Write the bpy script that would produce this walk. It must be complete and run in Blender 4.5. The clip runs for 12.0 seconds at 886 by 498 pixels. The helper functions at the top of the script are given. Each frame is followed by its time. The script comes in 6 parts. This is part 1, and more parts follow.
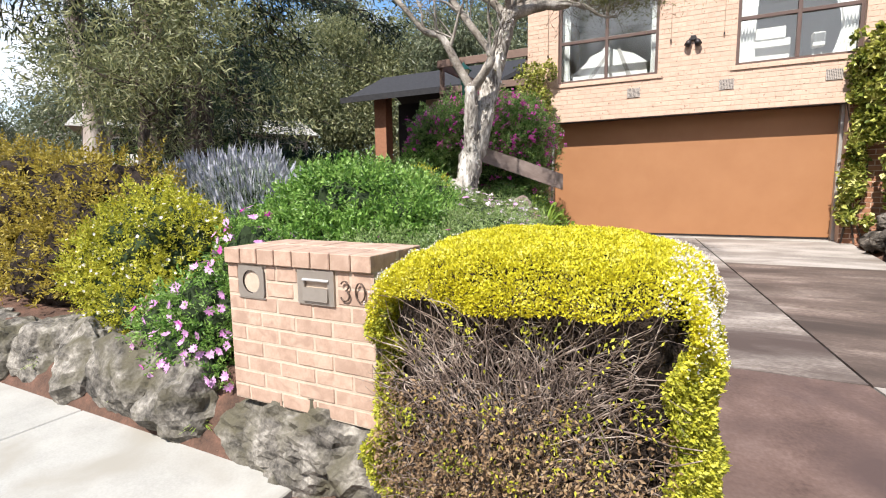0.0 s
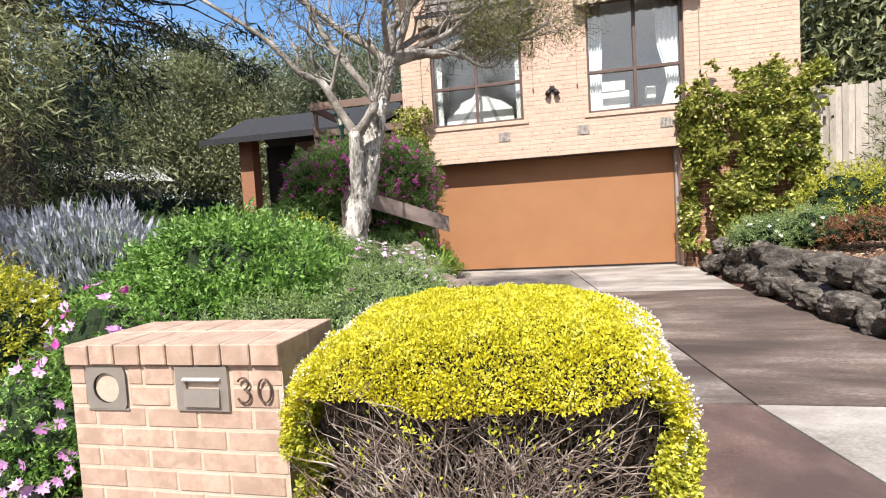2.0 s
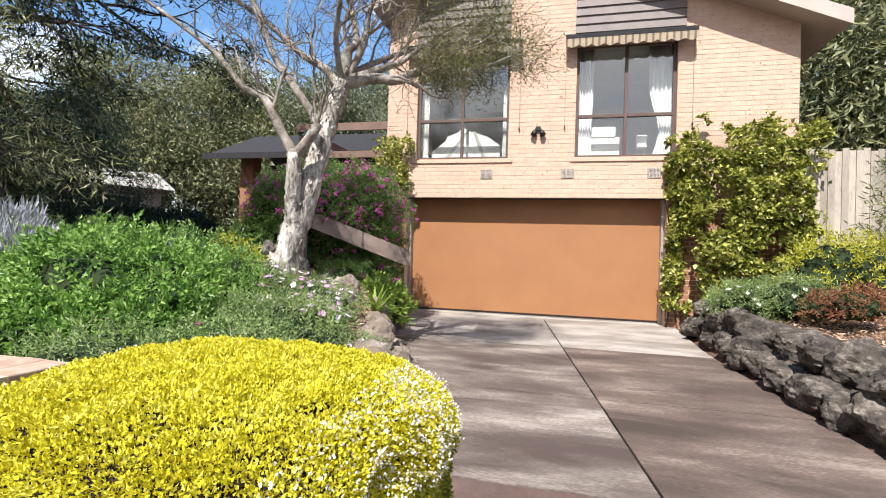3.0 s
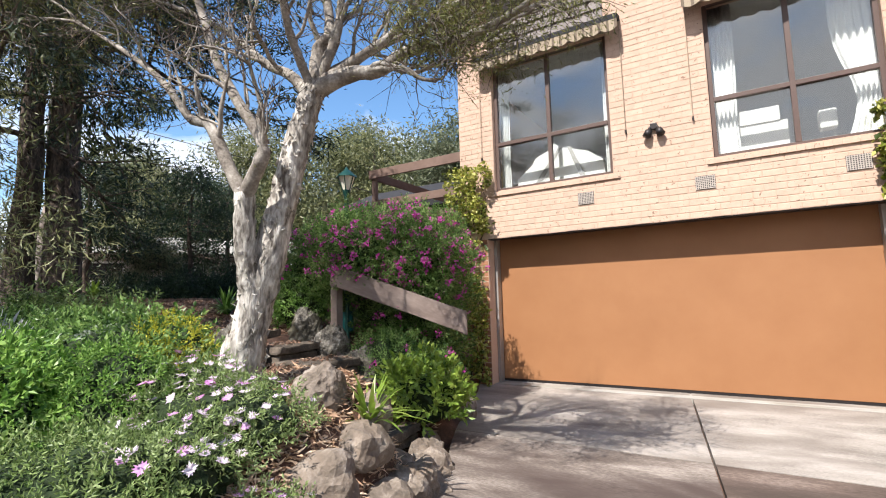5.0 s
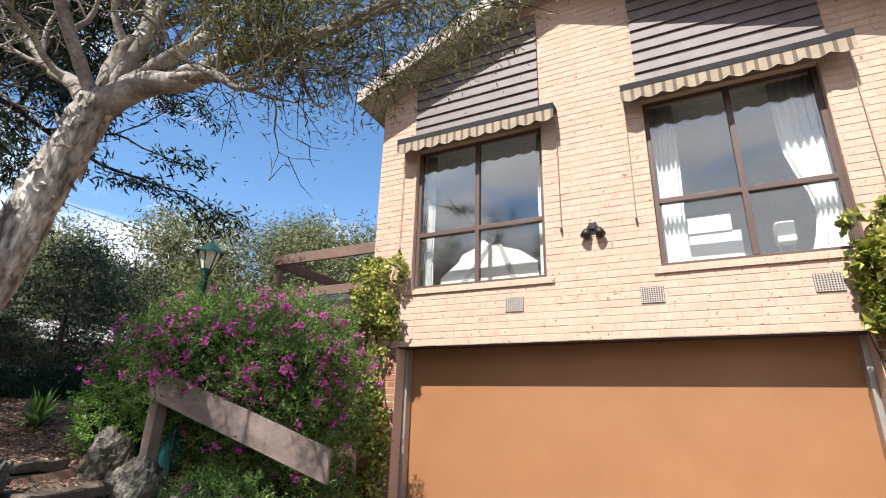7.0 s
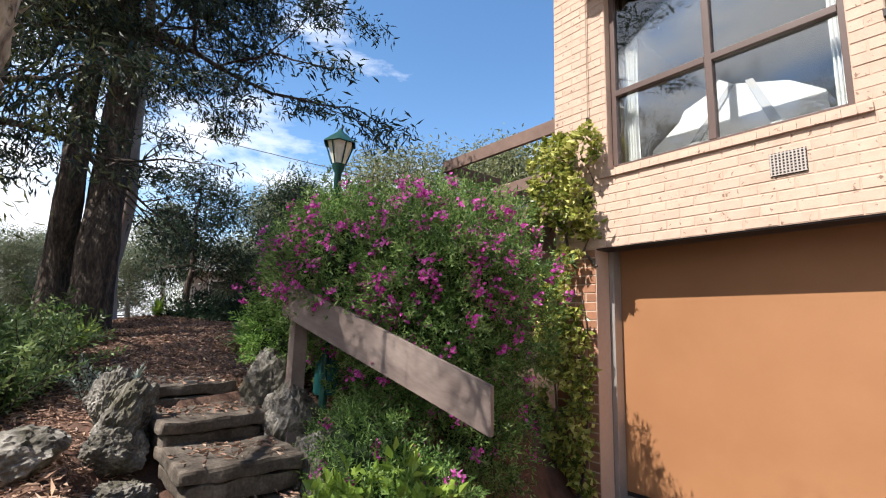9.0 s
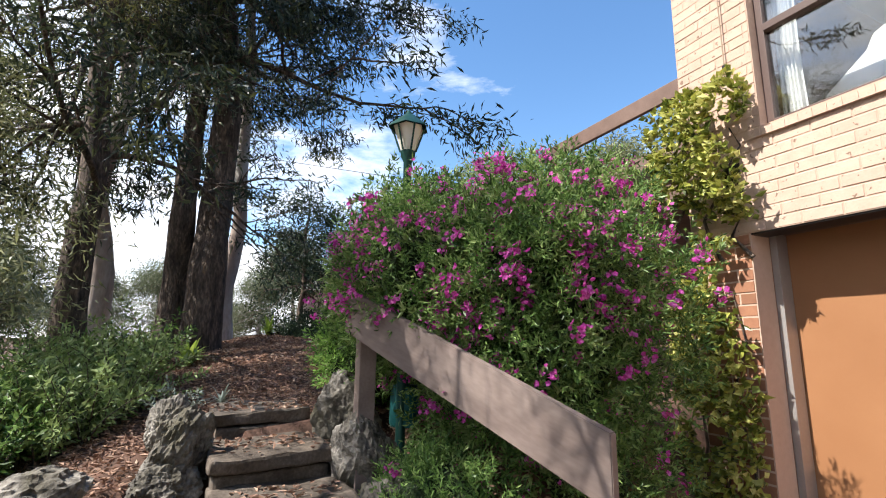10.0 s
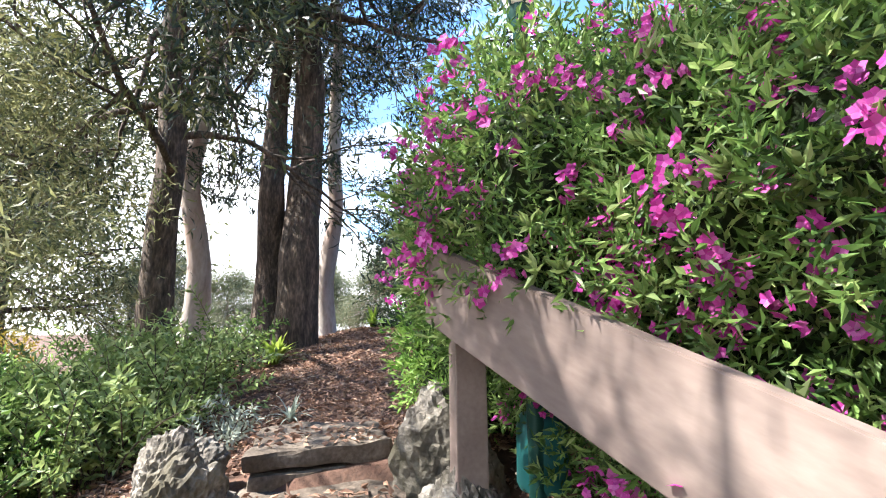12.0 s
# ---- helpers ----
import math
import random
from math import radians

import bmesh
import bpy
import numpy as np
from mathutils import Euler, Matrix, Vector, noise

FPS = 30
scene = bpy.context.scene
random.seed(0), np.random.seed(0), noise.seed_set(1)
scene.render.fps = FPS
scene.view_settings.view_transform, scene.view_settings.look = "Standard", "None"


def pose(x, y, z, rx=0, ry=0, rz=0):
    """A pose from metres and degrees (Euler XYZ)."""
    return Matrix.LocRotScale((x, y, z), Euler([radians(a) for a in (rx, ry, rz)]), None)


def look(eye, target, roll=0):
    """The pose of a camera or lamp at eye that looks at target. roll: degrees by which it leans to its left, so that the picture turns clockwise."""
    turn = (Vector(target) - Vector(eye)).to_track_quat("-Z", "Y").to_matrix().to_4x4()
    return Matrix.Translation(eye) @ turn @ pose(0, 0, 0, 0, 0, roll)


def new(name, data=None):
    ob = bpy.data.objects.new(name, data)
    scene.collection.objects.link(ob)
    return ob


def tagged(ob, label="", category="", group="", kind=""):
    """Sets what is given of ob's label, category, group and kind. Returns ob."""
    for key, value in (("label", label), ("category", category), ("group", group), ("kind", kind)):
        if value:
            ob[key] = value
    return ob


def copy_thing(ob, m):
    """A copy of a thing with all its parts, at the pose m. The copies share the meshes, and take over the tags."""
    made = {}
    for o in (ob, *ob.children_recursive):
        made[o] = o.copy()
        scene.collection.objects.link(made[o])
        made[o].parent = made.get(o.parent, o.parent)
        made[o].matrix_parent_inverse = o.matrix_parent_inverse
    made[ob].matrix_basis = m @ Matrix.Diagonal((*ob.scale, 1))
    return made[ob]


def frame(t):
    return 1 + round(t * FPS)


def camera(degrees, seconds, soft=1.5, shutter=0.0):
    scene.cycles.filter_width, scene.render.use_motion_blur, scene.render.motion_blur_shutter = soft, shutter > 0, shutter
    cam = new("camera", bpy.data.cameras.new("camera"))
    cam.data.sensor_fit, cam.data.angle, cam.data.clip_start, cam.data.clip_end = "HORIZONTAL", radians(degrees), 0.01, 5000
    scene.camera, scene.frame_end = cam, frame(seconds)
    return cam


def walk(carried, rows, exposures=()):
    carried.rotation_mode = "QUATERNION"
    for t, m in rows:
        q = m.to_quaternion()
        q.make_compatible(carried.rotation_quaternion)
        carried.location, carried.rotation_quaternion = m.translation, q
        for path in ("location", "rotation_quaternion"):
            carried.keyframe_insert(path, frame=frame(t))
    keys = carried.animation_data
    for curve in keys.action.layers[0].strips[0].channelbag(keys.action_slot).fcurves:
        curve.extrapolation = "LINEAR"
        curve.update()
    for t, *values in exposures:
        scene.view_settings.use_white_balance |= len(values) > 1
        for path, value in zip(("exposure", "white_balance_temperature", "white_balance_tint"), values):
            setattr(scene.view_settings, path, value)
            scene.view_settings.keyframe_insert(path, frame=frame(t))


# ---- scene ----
cam = camera(85.2, 12.0, soft=1.1)
METRES, EYE, TILT, LEAN, TURN = 10.0, 1.55, 0.0, 0.0, 26.5
ROWS = [
    (0.0, 0.0, 0.0, 0.0, -0.09, -7.14, 0.74),
    (0.5, -0.0281, 0.0204, 0.0022, -2.42, -8.22, 2.22),
    (1.0, -0.0519, 0.0351, 0.0022, -10.06, -8.81, 2.52),
    (1.5, -0.053, 0.0398, 0.0042, -15.42, -9.17, 2.38),
    (2.0, -0.0168, 0.0317, 0.0109, -14.94, -3.1, 3.34),
    (2.5, 0.0363, 0.0327, 0.0119, -14.88, -1.36, 2.6),
    (3.0, 0.0812, 0.0515, 0.0145, -12.93, 0.82, -1.93),
    (5.0, 0.2247, 0.2471, 0.0331, 5.37, 6.22, 1.45),
    (5.5, 0.2331, 0.2898, 0.0434, 4.58, 13.05, -0.37),
    (6.0, 0.2477, 0.3172, 0.0466, 0.31, 17.33, -1.61),
    (6.5, 0.2679, 0.3484, 0.0513, -0.88, 19.79, -1.82),
    (8.5, 0.2913, 0.5113, 0.0464, 13.33, 10.32, -1.91),
    (9.0, 0.2822, 0.5506, 0.05, 24.03, 9.52, -1.67),
    (9.5, 0.2775, 0.5924, 0.0524, 27.69, 10.75, 0.05),
    (10.0, 0.26, 0.6267, 0.0516, 37.63, 10.91, -0.74),
    (10.5, 0.2309, 0.6591, 0.0484, 40.04, 9.81, 0.2),
    (11.0, 0.2135, 0.6852, 0.0466, 40.65, 7.27, 1.18),
    (11.5, 0.1915, 0.7112, 0.054, 46.69, 9.09, 1.97),
    (12.0, 0.1603, 0.7296, 0.0544, 51.27, 9.51, 0.55),
]
walk(cam, [(t, pose(0, 0, EYE, TILT, LEAN, TURN) @ pose(METRES * x, METRES * y, METRES * z, 90 + pitch, roll, yaw)) for t, x, y, z, yaw, pitch, roll in ROWS],
     [(0.0, 1.0), (6.5, 1.0), (8.5, 0.93), (9.0, 1.0), (10.5, 1.30), (11.0, 1.5), (12.0, 2.3)])

# ---- world, sun, exposure ----
SUN_DIR = Vector((-0.1, -1.0, 1.33)).normalized()
world = bpy.data.worlds.new("world")
scene.world = world
world.use_nodes = True
wn, wl = world.node_tree.nodes, world.node_tree.links
wn.clear()
w_out = wn.new("ShaderNodeOutputWorld")
w_bg = wn.new("ShaderNodeBackground")
w_sky = wn.new("ShaderNodeTexSky")
w_sky.sky_type = "NISHITA"
w_sky.sun_disc = False
w_sky.sun_elevation = math.asin(SUN_DIR.z)
w_sky.sun_rotation = math.atan2(SUN_DIR.x, SUN_DIR.y)
w_sky.air_density, w_sky.dust_density, w_sky.ozone_density = 1.0, 0.1, 0.4
w_tc = wn.new("ShaderNodeTexCoord")
w_map = wn.new("ShaderNodeMapping")
w_map.inputs["Scale"].default_value = (1.0, 1.0, 2.6)
w_map.inputs["Location"].default_value = (0.45, 0.2, 0.1)
w_noise = wn.new("ShaderNodeTexNoise")
w_noise.inputs["Scale"].default_value = 3.1
w_noise.inputs["Detail"].default_value = 9
w_noise.inputs["Roughness"].default_value = 0.58
w_noise.inputs["Distortion"].default_value = 0.25
w_ramp = wn.new("ShaderNodeValToRGB")
w_ramp.color_ramp.elements[0].position = 0.53
w_ramp.color_ramp.elements[1].position = 0.72
w_mix = wn.new("ShaderNodeMixRGB")
w_mix.inputs[2].default_value = (9.0, 9.2, 9.7, 1)
wl.new(w_tc.outputs["Generated"], w_map.inputs[0])
wl.new(w_map.outputs[0], w_noise.inputs["Vector"])
w_sep = wn.new("ShaderNodeSeparateXYZ")
w_low = wn.new("ShaderNodeMapRange")
w_low.inputs["From Min"].default_value, w_low.inputs["From Max"].default_value = 0.05, 0.75
w_low.inputs["To Min"].default_value, w_low.inputs["To Max"].default_value = 0.25, -0.09
w_sum = wn.new("ShaderNodeMath")
wl.new(w_tc.outputs["Generated"], w_sep.inputs[0])
wl.new(w_sep.outputs["Z"], w_low.inputs[0])
wl.new(w_noise.outputs["Fac"], w_sum.inputs[0])
# more cloud over the street side of the sky
w_back = wn.new("ShaderNodeMath")
w_back.operation = "MULTIPLY_ADD"
w_back.inputs[1].default_value = -0.15
wl.new(w_sep.outputs["Y"], w_back.inputs[0])
wl.new(w_low.outputs[0], w_back.inputs[2])
wl.new(w_back.outputs[0], w_sum.inputs[1])
wl.new(w_sum.outputs[0], w_ramp.inputs[0])
wl.new(w_ramp.outputs[0], w_mix.inputs[0])
w_deep = wn.new("ShaderNodeHueSaturation")
w_deep.inputs["Saturation"].default_value = 1.2
w_deep.inputs["Value"].default_value = 1.45
wl.new(w_sky.outputs[0], w_deep.inputs["Color"])
wl.new(w_deep.outputs[0], w_mix.inputs[1])
wl.new(w_mix.outputs[0], w_bg.inputs[0])
w_bg.inputs[1].default_value = 0.085
wl.new(w_bg.outputs[0], w_out.inputs[0])

sun_data = bpy.data.lights.new("sun", "SUN")
sun_data.energy, sun_data.angle, sun_data.color = 5.0, radians(0.5), (1.0, 0.96, 0.90)
sun = new("sun", sun_data)
sun.matrix_world = look(SUN_DIR * 60, (0, 0, 0))


# ---- materials ----
def principled(name, rough=0.7, metal=0.0):
    m = bpy.data.materials.new(name)
    m.use_nodes = True
    b = m.node_tree.nodes["Principled BSDF"]
    b.inputs["Roughness"].default_value = rough
    b.inputs["Metallic"].default_value = metal
    return m, m.node_tree.nodes, m.node_tree.links, b


def ramp_node(n, stops):
    r = n.new("ShaderNodeValToRGB")
    e = r.color_ramp.elements
    while len(e) < len(stops):
        e.new(0.5)
    for el, (p, c) in zip(e, stops):
        el.position, el.color = p, (*c, 1)
    return r


def surface(name, colours, scale=6.0, fine=60.0, rough=0.8, bump=0.3, depth=0.01, metal=0.0, per_object=0.0, contrast=(0.3, 0.7), stain=None, stain_scale=1.2, spec=0.3, stretch=None, stain_at=(0.45, 0.65)):
    """Two scales of mottling, with grain relief; per_object varies separate pieces."""
    m, n, l, b = principled(name, rough, metal)
    b.inputs["Specular IOR Level"].default_value = spec
    tc = n.new("ShaderNodeTexCoord")
    vec = tc.outputs["Object"]
    if per_object:
        geo = n.new("ShaderNodeNewGeometry")
        vec = geo.outputs["Position"]
    if stretch:
        mp = n.new("ShaderNodeMapping")
        mp.inputs["Scale"].default_value = stretch
        l.new(vec, mp.inputs[0])
        vec = mp.outputs[0]
    a = n.new("ShaderNodeTexNoise")
    a.inputs["Scale"].default_value = scale
    a.inputs["Detail"].default_value = 8
    a.inputs["Roughness"].default_value = 0.6
    l.new(vec, a.inputs["Vector"])
    f = n.new("ShaderNodeTexNoise")
    f.inputs["Scale"].default_value = fine
    f.inputs["Detail"].default_value = 5
    l.new(vec, f.inputs["Vector"])
    mix = n.new("ShaderNodeMath")
    mix.operation = "MULTIPLY_ADD"
    mix.inputs[1].default_value = 0.3
    l.new(f.outputs["Fac"], mix.inputs[0])
    sc = n.new("ShaderNodeMath")
    sc.operation = "MULTIPLY"
    sc.inputs[1].default_value = 0.7
    l.new(a.outputs["Fac"], sc.inputs[0])
    l.new(sc.outputs[0], mix.inputs[2])
    fac = mix.outputs[0]
    k = len(colours)
    lo, hi = contrast
    r = ramp_node(n, [(lo + (hi - lo) * i / max(1, k - 1), c) for i, c in enumerate(colours)])
    l.new(fac, r.inputs[0])
    col = r.outputs[0]
    if per_object:
        oi = n.new("ShaderNodeObjectInfo")
        ge = n.new("ShaderNodeNewGeometry")
        add = n.new("ShaderNodeMath")
        add.operation = "ADD"
        l.new(oi.outputs["Random"], add.inputs[0])
        l.new(ge.outputs["Random Per Island"], add.inputs[1])
        fr = n.new("ShaderNodeMath")
        fr.operation = "FRACT"
        l.new(add.outputs[0], fr.inputs[0])
        hsv = n.new("ShaderNodeHueSaturation")
        mr = n.new("ShaderNodeMapRange")
        mr.inputs["To Min"].default_value, mr.inputs["To Max"].default_value = 1 - per_object, 1 + per_object
        l.new(fr.outputs[0], mr.inputs[0])
        l.new(mr.outputs[0], hsv.inputs["Value"])
        l.new(col, hsv.inputs["Color"])
        col = hsv.outputs[0]
    if stain:
        s = n.new("ShaderNodeTexNoise")
        s.inputs["Scale"].default_value = stain_scale
        s.inputs["Detail"].default_value = 6
        s.inputs["Distortion"].default_value = 0.6
        l.new(vec, s.inputs["Vector"])
        sr = ramp_node(n, [(stain_at[0], (0, 0, 0)), (stain_at[1], (1, 1, 1))])
        l.new(s.outputs["Fac"], sr.inputs[0])
        mx = n.new("ShaderNodeMixRGB")
        mx.inputs[2].default_value = (*stain, 1)
        l.new(sr.outputs[0], mx.inputs[0])
        l.new(col, mx.inputs[1])
        col = mx.outputs[0]
    l.new(col, b.inputs["Base Color"])
    bp = n.new("ShaderNodeBump")
    bp.inputs["Strength"].default_value = bump
    bp.inputs["Distance"].default_value = depth
    l.new(fac, bp.inputs["Height"])
    l.new(bp.outputs[0], b.inputs["Normal"])
    return m


def foliage(name, colours, trans=0.35, rough=0.45, patch=None):
    """Leaves: each island its own tint, some light through the blade."""
    m, n, l, b = principled(name, rough)
    b.inputs["Specular IOR Level"].default_value = 0.35
    g = n.new("ShaderNodeNewGeometry")
    k = len(colours)
    r = ramp_node(n, [(0.05 + 0.9 * i / max(1, k - 1), c) for i, c in enumerate(colours)])
    nz = n.new("ShaderNodeTexNoise")
    nz.inputs["Scale"].default_value = patch or 2.5
    nz.inputs["Detail"].default_value = 4
    l.new(g.outputs["Position"], nz.inputs["Vector"])
    ad = n.new("ShaderNodeMath")
    ad.operation = "MULTIPLY_ADD"
    ad.inputs[1].default_value = 0.62
    l.new(g.outputs["Random Per Island"], ad.inputs[0])
    mr = n.new("ShaderNodeMapRange")
    mr.inputs["From Min"].default_value, mr.inputs["From Max"].default_value = 0.3, 0.7
    mr.inputs["To Min"].default_value, mr.inputs["To Max"].default_value = 0.0, 0.38
    l.new(nz.outputs["Fac"], mr.inputs[0])
    l.new(mr.outputs[0], ad.inputs[2])
    l.new(ad.outputs[0], r.inputs[0])
    l.new(r.outputs[0], b.inputs["Base Color"])
    t = n.new("ShaderNodeBsdfTranslucent")
    l.new(r.outputs[0], t.inputs[0])
    mx = n.new("ShaderNodeMixShader")
    mx.inputs[0].default_value = trans
    l.new(b.outputs[0], mx.inputs[1])
    l.new(t.outputs[0], mx.inputs[2])
    l.new(mx.outputs[0], n["Material Output"].inputs[0])
    return m


def plain(name, colour, rough=0.5, metal=0.0, spread=0.12):
    lo = tuple(c * (1 - spread) for c in colour)
    hi = tuple(min(1, c * (1 + spread)) for c in colour)
    return surface(name, [lo, colour, hi], 3, 40, rough, 0.08, 0.003, metal)


def glass(name):
    m, n, l, b = principled(name)
    n.remove(b)
    tr = n.new("ShaderNodeBsdfTransparent")
    tr.inputs[0].default_value = (0.88, 0.90, 0.90, 1)
    gl = n.new("ShaderNodeBsdfGlossy")
    gl.inputs["Roughness"].default_value = 0.01
    fr = n.new("ShaderNodeFresnel")
    fr.inputs[0].default_value = 1.5
    ad = n.new("ShaderNodeMath")
    ad.operation = "MULTIPLY_ADD"
    ad.inputs[1].default_value = 2.0
    ad.inputs[2].default_value = 0.05
    l.new(fr.outputs[0], ad.inputs[0])
    mx = n.new("ShaderNodeMixShader")
    l.new(ad.outputs[0], mx.inputs[0])
    l.new(tr.outputs[0], mx.inputs[1])
    l.new(gl.outputs[0], mx.inputs[2])
    l.new(mx.outputs[0], n["Material Output"].inputs[0])
    return m


M = {}
M["brick_house"] = surface("brick_house", [(0.445, 0.308, 0.233), (0.505, 0.356, 0.272), (0.545, 0.392, 0.308)], 9, 70, 0.88, 0.4, 0.004, per_object=0.045, stain=(0.22, 0.14, 0.10), stain_scale=24, stain_at=(0.635, 0.68))
M["brick_mail"] = surface("brick_mail", [(0.29, 0.19, 0.14), (0.395, 0.272, 0.205), (0.455, 0.328, 0.255)], 11, 80, 0.9, 0.5, 0.004, per_object=0.11, stain=(0.32, 0.215, 0.16), stain_scale=14)
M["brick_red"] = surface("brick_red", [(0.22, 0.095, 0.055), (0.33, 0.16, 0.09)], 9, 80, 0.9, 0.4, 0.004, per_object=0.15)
M["mortar"] = surface("mortar", [(0.445, 0.312, 0.235), (0.51, 0.362, 0.278)], 20, 120, 0.95, 0.4, 0.003)
M["mortar_pale"] = surface("mortar_pale", [(0.38, 0.295, 0.225), (0.50, 0.40, 0.315)], 20, 120, 0.95, 0.5, 0.004)
M["door_paint"] = surface("door_paint", [(0.268, 0.122, 0.054), (0.29, 0.135, 0.061), (0.312, 0.148, 0.068)], 2, 180, 0.55, 0.10, 0.002)
M["clad"] = surface("clad", [(0.13, 0.105, 0.10), (0.19, 0.16, 0.15)], 5, 60, 0.6, 0.15, 0.003)
M["brown_paint"] = surface("brown_paint", [(0.12, 0.075, 0.058), (0.19, 0.125, 0.10)], 6, 70, 0.6, 0.2, 0.003)
M["rail_wood"] = surface("rail_wood", [(0.12, 0.085, 0.072), (0.18, 0.135, 0.117), (0.24, 0.187, 0.162)], 5, 60, 0.75, 0.3, 0.004, stretch=(0.3, 1, 1))
M["frame"] = plain("window_frame_paint", (0.10, 0.065, 0.055), 0.45)
M["fascia"] = plain("fascia_paint", (0.40, 0.35, 0.31), 0.55)
M["roof"] = surface("roof_tile", [(0.015, 0.014, 0.016), (0.035, 0.034, 0.036)], 8, 50, 0.9, 0.4, 0.01)
M["concrete"] = surface("concrete", [(0.065, 0.048, 0.041), (0.165, 0.133, 0.114), (0.37, 0.32, 0.28)], 1.6, 40, 0.85, 0.4, 0.006, per_object=0.10, contrast=(0.34, 0.66), stain=(0.065, 0.046, 0.04), stain_scale=0.9, stretch=(0.6, 1.9, 1))
M["concrete_damp"] = surface("concrete_damp", [(0.05, 0.036, 0.03), (0.115, 0.083, 0.068), (0.26, 0.207, 0.177)], 1.5, 40, 0.8, 0.4, 0.006, per_object=0.08, contrast=(0.34, 0.68), stain=(0.05, 0.036, 0.03), stain_scale=0.8, stretch=(0.6, 1.9, 1))
M["concrete_red"] = surface("concrete_red", [(0.06, 0.037, 0.03), (0.11, 0.07, 0.058), (0.165, 0.113, 0.096)], 2.4, 45, 0.85, 0.4, 0.006, per_object=0.08, stain=(0.07, 0.045, 0.04), stain_scale=1.1)
M["concrete_light"] = surface("concrete_light", [(0.16, 0.138, 0.12), (0.30, 0.265, 0.235), (0.40, 0.36, 0.325)], 1.8, 50, 0.88, 0.35, 0.005, per_object=0.05, contrast=(0.34, 0.66), stain=(0.17, 0.142, 0.122), stain_scale=1.0, stretch=(0.7, 1.6, 1))
M["concrete_pale"] = surface("concrete_pale", [(0.26, 0.248, 0.225), (0.33, 0.317, 0.29), (0.385, 0.37, 0.338)], 2.2, 70, 0.88, 0.3, 0.004, per_object=0.05, stain=(0.27, 0.25, 0.215), stain_scale=1.4)
M["asphalt"] = surface("asphalt", [(0.04, 0.04, 0.042), (0.07, 0.07, 0.07)], 4, 120, 0.9, 0.5, 0.006)
M["soil"] = surface("soil", [(0.035, 0.022, 0.016), (0.09, 0.05, 0.035), (0.17, 0.085, 0.06)], 5, 60, 0.95, 0.8, 0.03)
M["rock"] = surface("rock", [(0.035, 0.031, 0.027), (0.16, 0.143, 0.122), (0.36, 0.33, 0.285)], 7, 45, 0.92, 1.0, 0.035, per_object=0.12, contrast=(0.38, 0.66), stain=(0.085, 0.075, 0.05), stain_scale=4)
M["rock_dark"] = surface("rock_dark", [(0.018, 0.015, 0.013), (0.07, 0.058, 0.048), (0.22, 0.19, 0.16)], 6, 40, 0.92, 1.0, 0.03, per_object=0.12, contrast=(0.36, 0.68))
M["sleeper"] = surface("sleeper", [(0.03, 0.022, 0.017), (0.10, 0.078, 0.06), (0.22, 0.18, 0.145)], 6, 60, 0.9, 0.8, 0.014, per_object=0.12)
M["bark_pale"] = surface("bark_pale", [(0.11, 0.092, 0.078), (0.40, 0.365, 0.325), (0.70, 0.66, 0.61)], 9, 45, 0.9, 1.0, 0.05, contrast=(0.40, 0.62), stretch=(1, 1, 0.28))
M["bark_dark"] = surface("bark_dark", [(0.018, 0.015, 0.013), (0.085, 0.066, 0.054), (0.25, 0.185, 0.14)], 10, 40, 0.95, 1.0, 0.06, stretch=(1, 1, 0.3))
M["bark_gum"] = surface("bark_gum", [(0.20, 0.18, 0.165), (0.40, 0.37, 0.34), (0.55, 0.52, 0.49)], 4, 30, 0.8, 0.4, 0.015, stretch=(1, 1, 0.4), stain=(0.22, 0.12, 0.08), stain_scale=1.0)
M["twig"] = surface("twig", [(0.05, 0.034, 0.026), (0.17, 0.125, 0.10), (0.46, 0.39, 0.335)], 12, 60, 0.9, 0.3, 0.004, per_object=0.4)
M["branch_grey"] = surface("branch_grey", [(0.07, 0.052, 0.04), (0.24, 0.21, 0.18), (0.52, 0.48, 0.43)], 6, 50, 0.9, 0.5, 0.01)
# near-black core tones: the shade deep inside shrubs, put into the colour
M["shade_brown"] = surface("shade_brown", [(0.008, 0.005, 0.004), (0.03, 0.019, 0.013)], 14, 60, 0.95, 1.0, 0.03)
M["shade_green"] = surface("shade_green", [(0.008, 0.014, 0.005), (0.03, 0.05, 0.016)], 14, 60, 0.95, 1.0, 0.03)
M["metal"] = plain("grey_metal", (0.33, 0.29, 0.25), 0.5, 0.6)
M["metal_dark"] = plain("dark_metal", (0.035, 0.03, 0.03), 0.45, 0.5)
M["steel"] = plain("galvanised_steel", (0.42, 0.40, 0.38), 0.5, 0.7)
M["white_paint"] = plain("white_paint", (0.78, 0.76, 0.72), 0.5, 0, 0.04)
M["cloth_white"] = plain("white_cloth", (0.82, 0.82, 0.80), 0.9, 0, 0.04)
M["room_wall"] = plain("room_paint", (0.70, 0.69, 0.67), 0.8, 0, 0.05)
M["room_dark"] = plain("room_carpet", (0.50, 0.45, 0.39), 0.9)
M["awning"] = surface("awning_canvas", [(0.26, 0.205, 0.145), (0.37, 0.30, 0.22)], 6, 90, 0.85, 0.2, 0.003)
M["awning_dark"] = surface("awning_stripe", [(0.10, 0.075, 0.052), (0.17, 0.13, 0.095)], 6, 90, 0.85, 0.2, 0.003)
M["lamp_green"] = plain("lamp_green", (0.012, 0.055, 0.045), 0.4, 0.2)
M["lamp_glass"] = plain("frosted_glass", (0.75, 0.70, 0.60), 0.3, 0, 0.03)
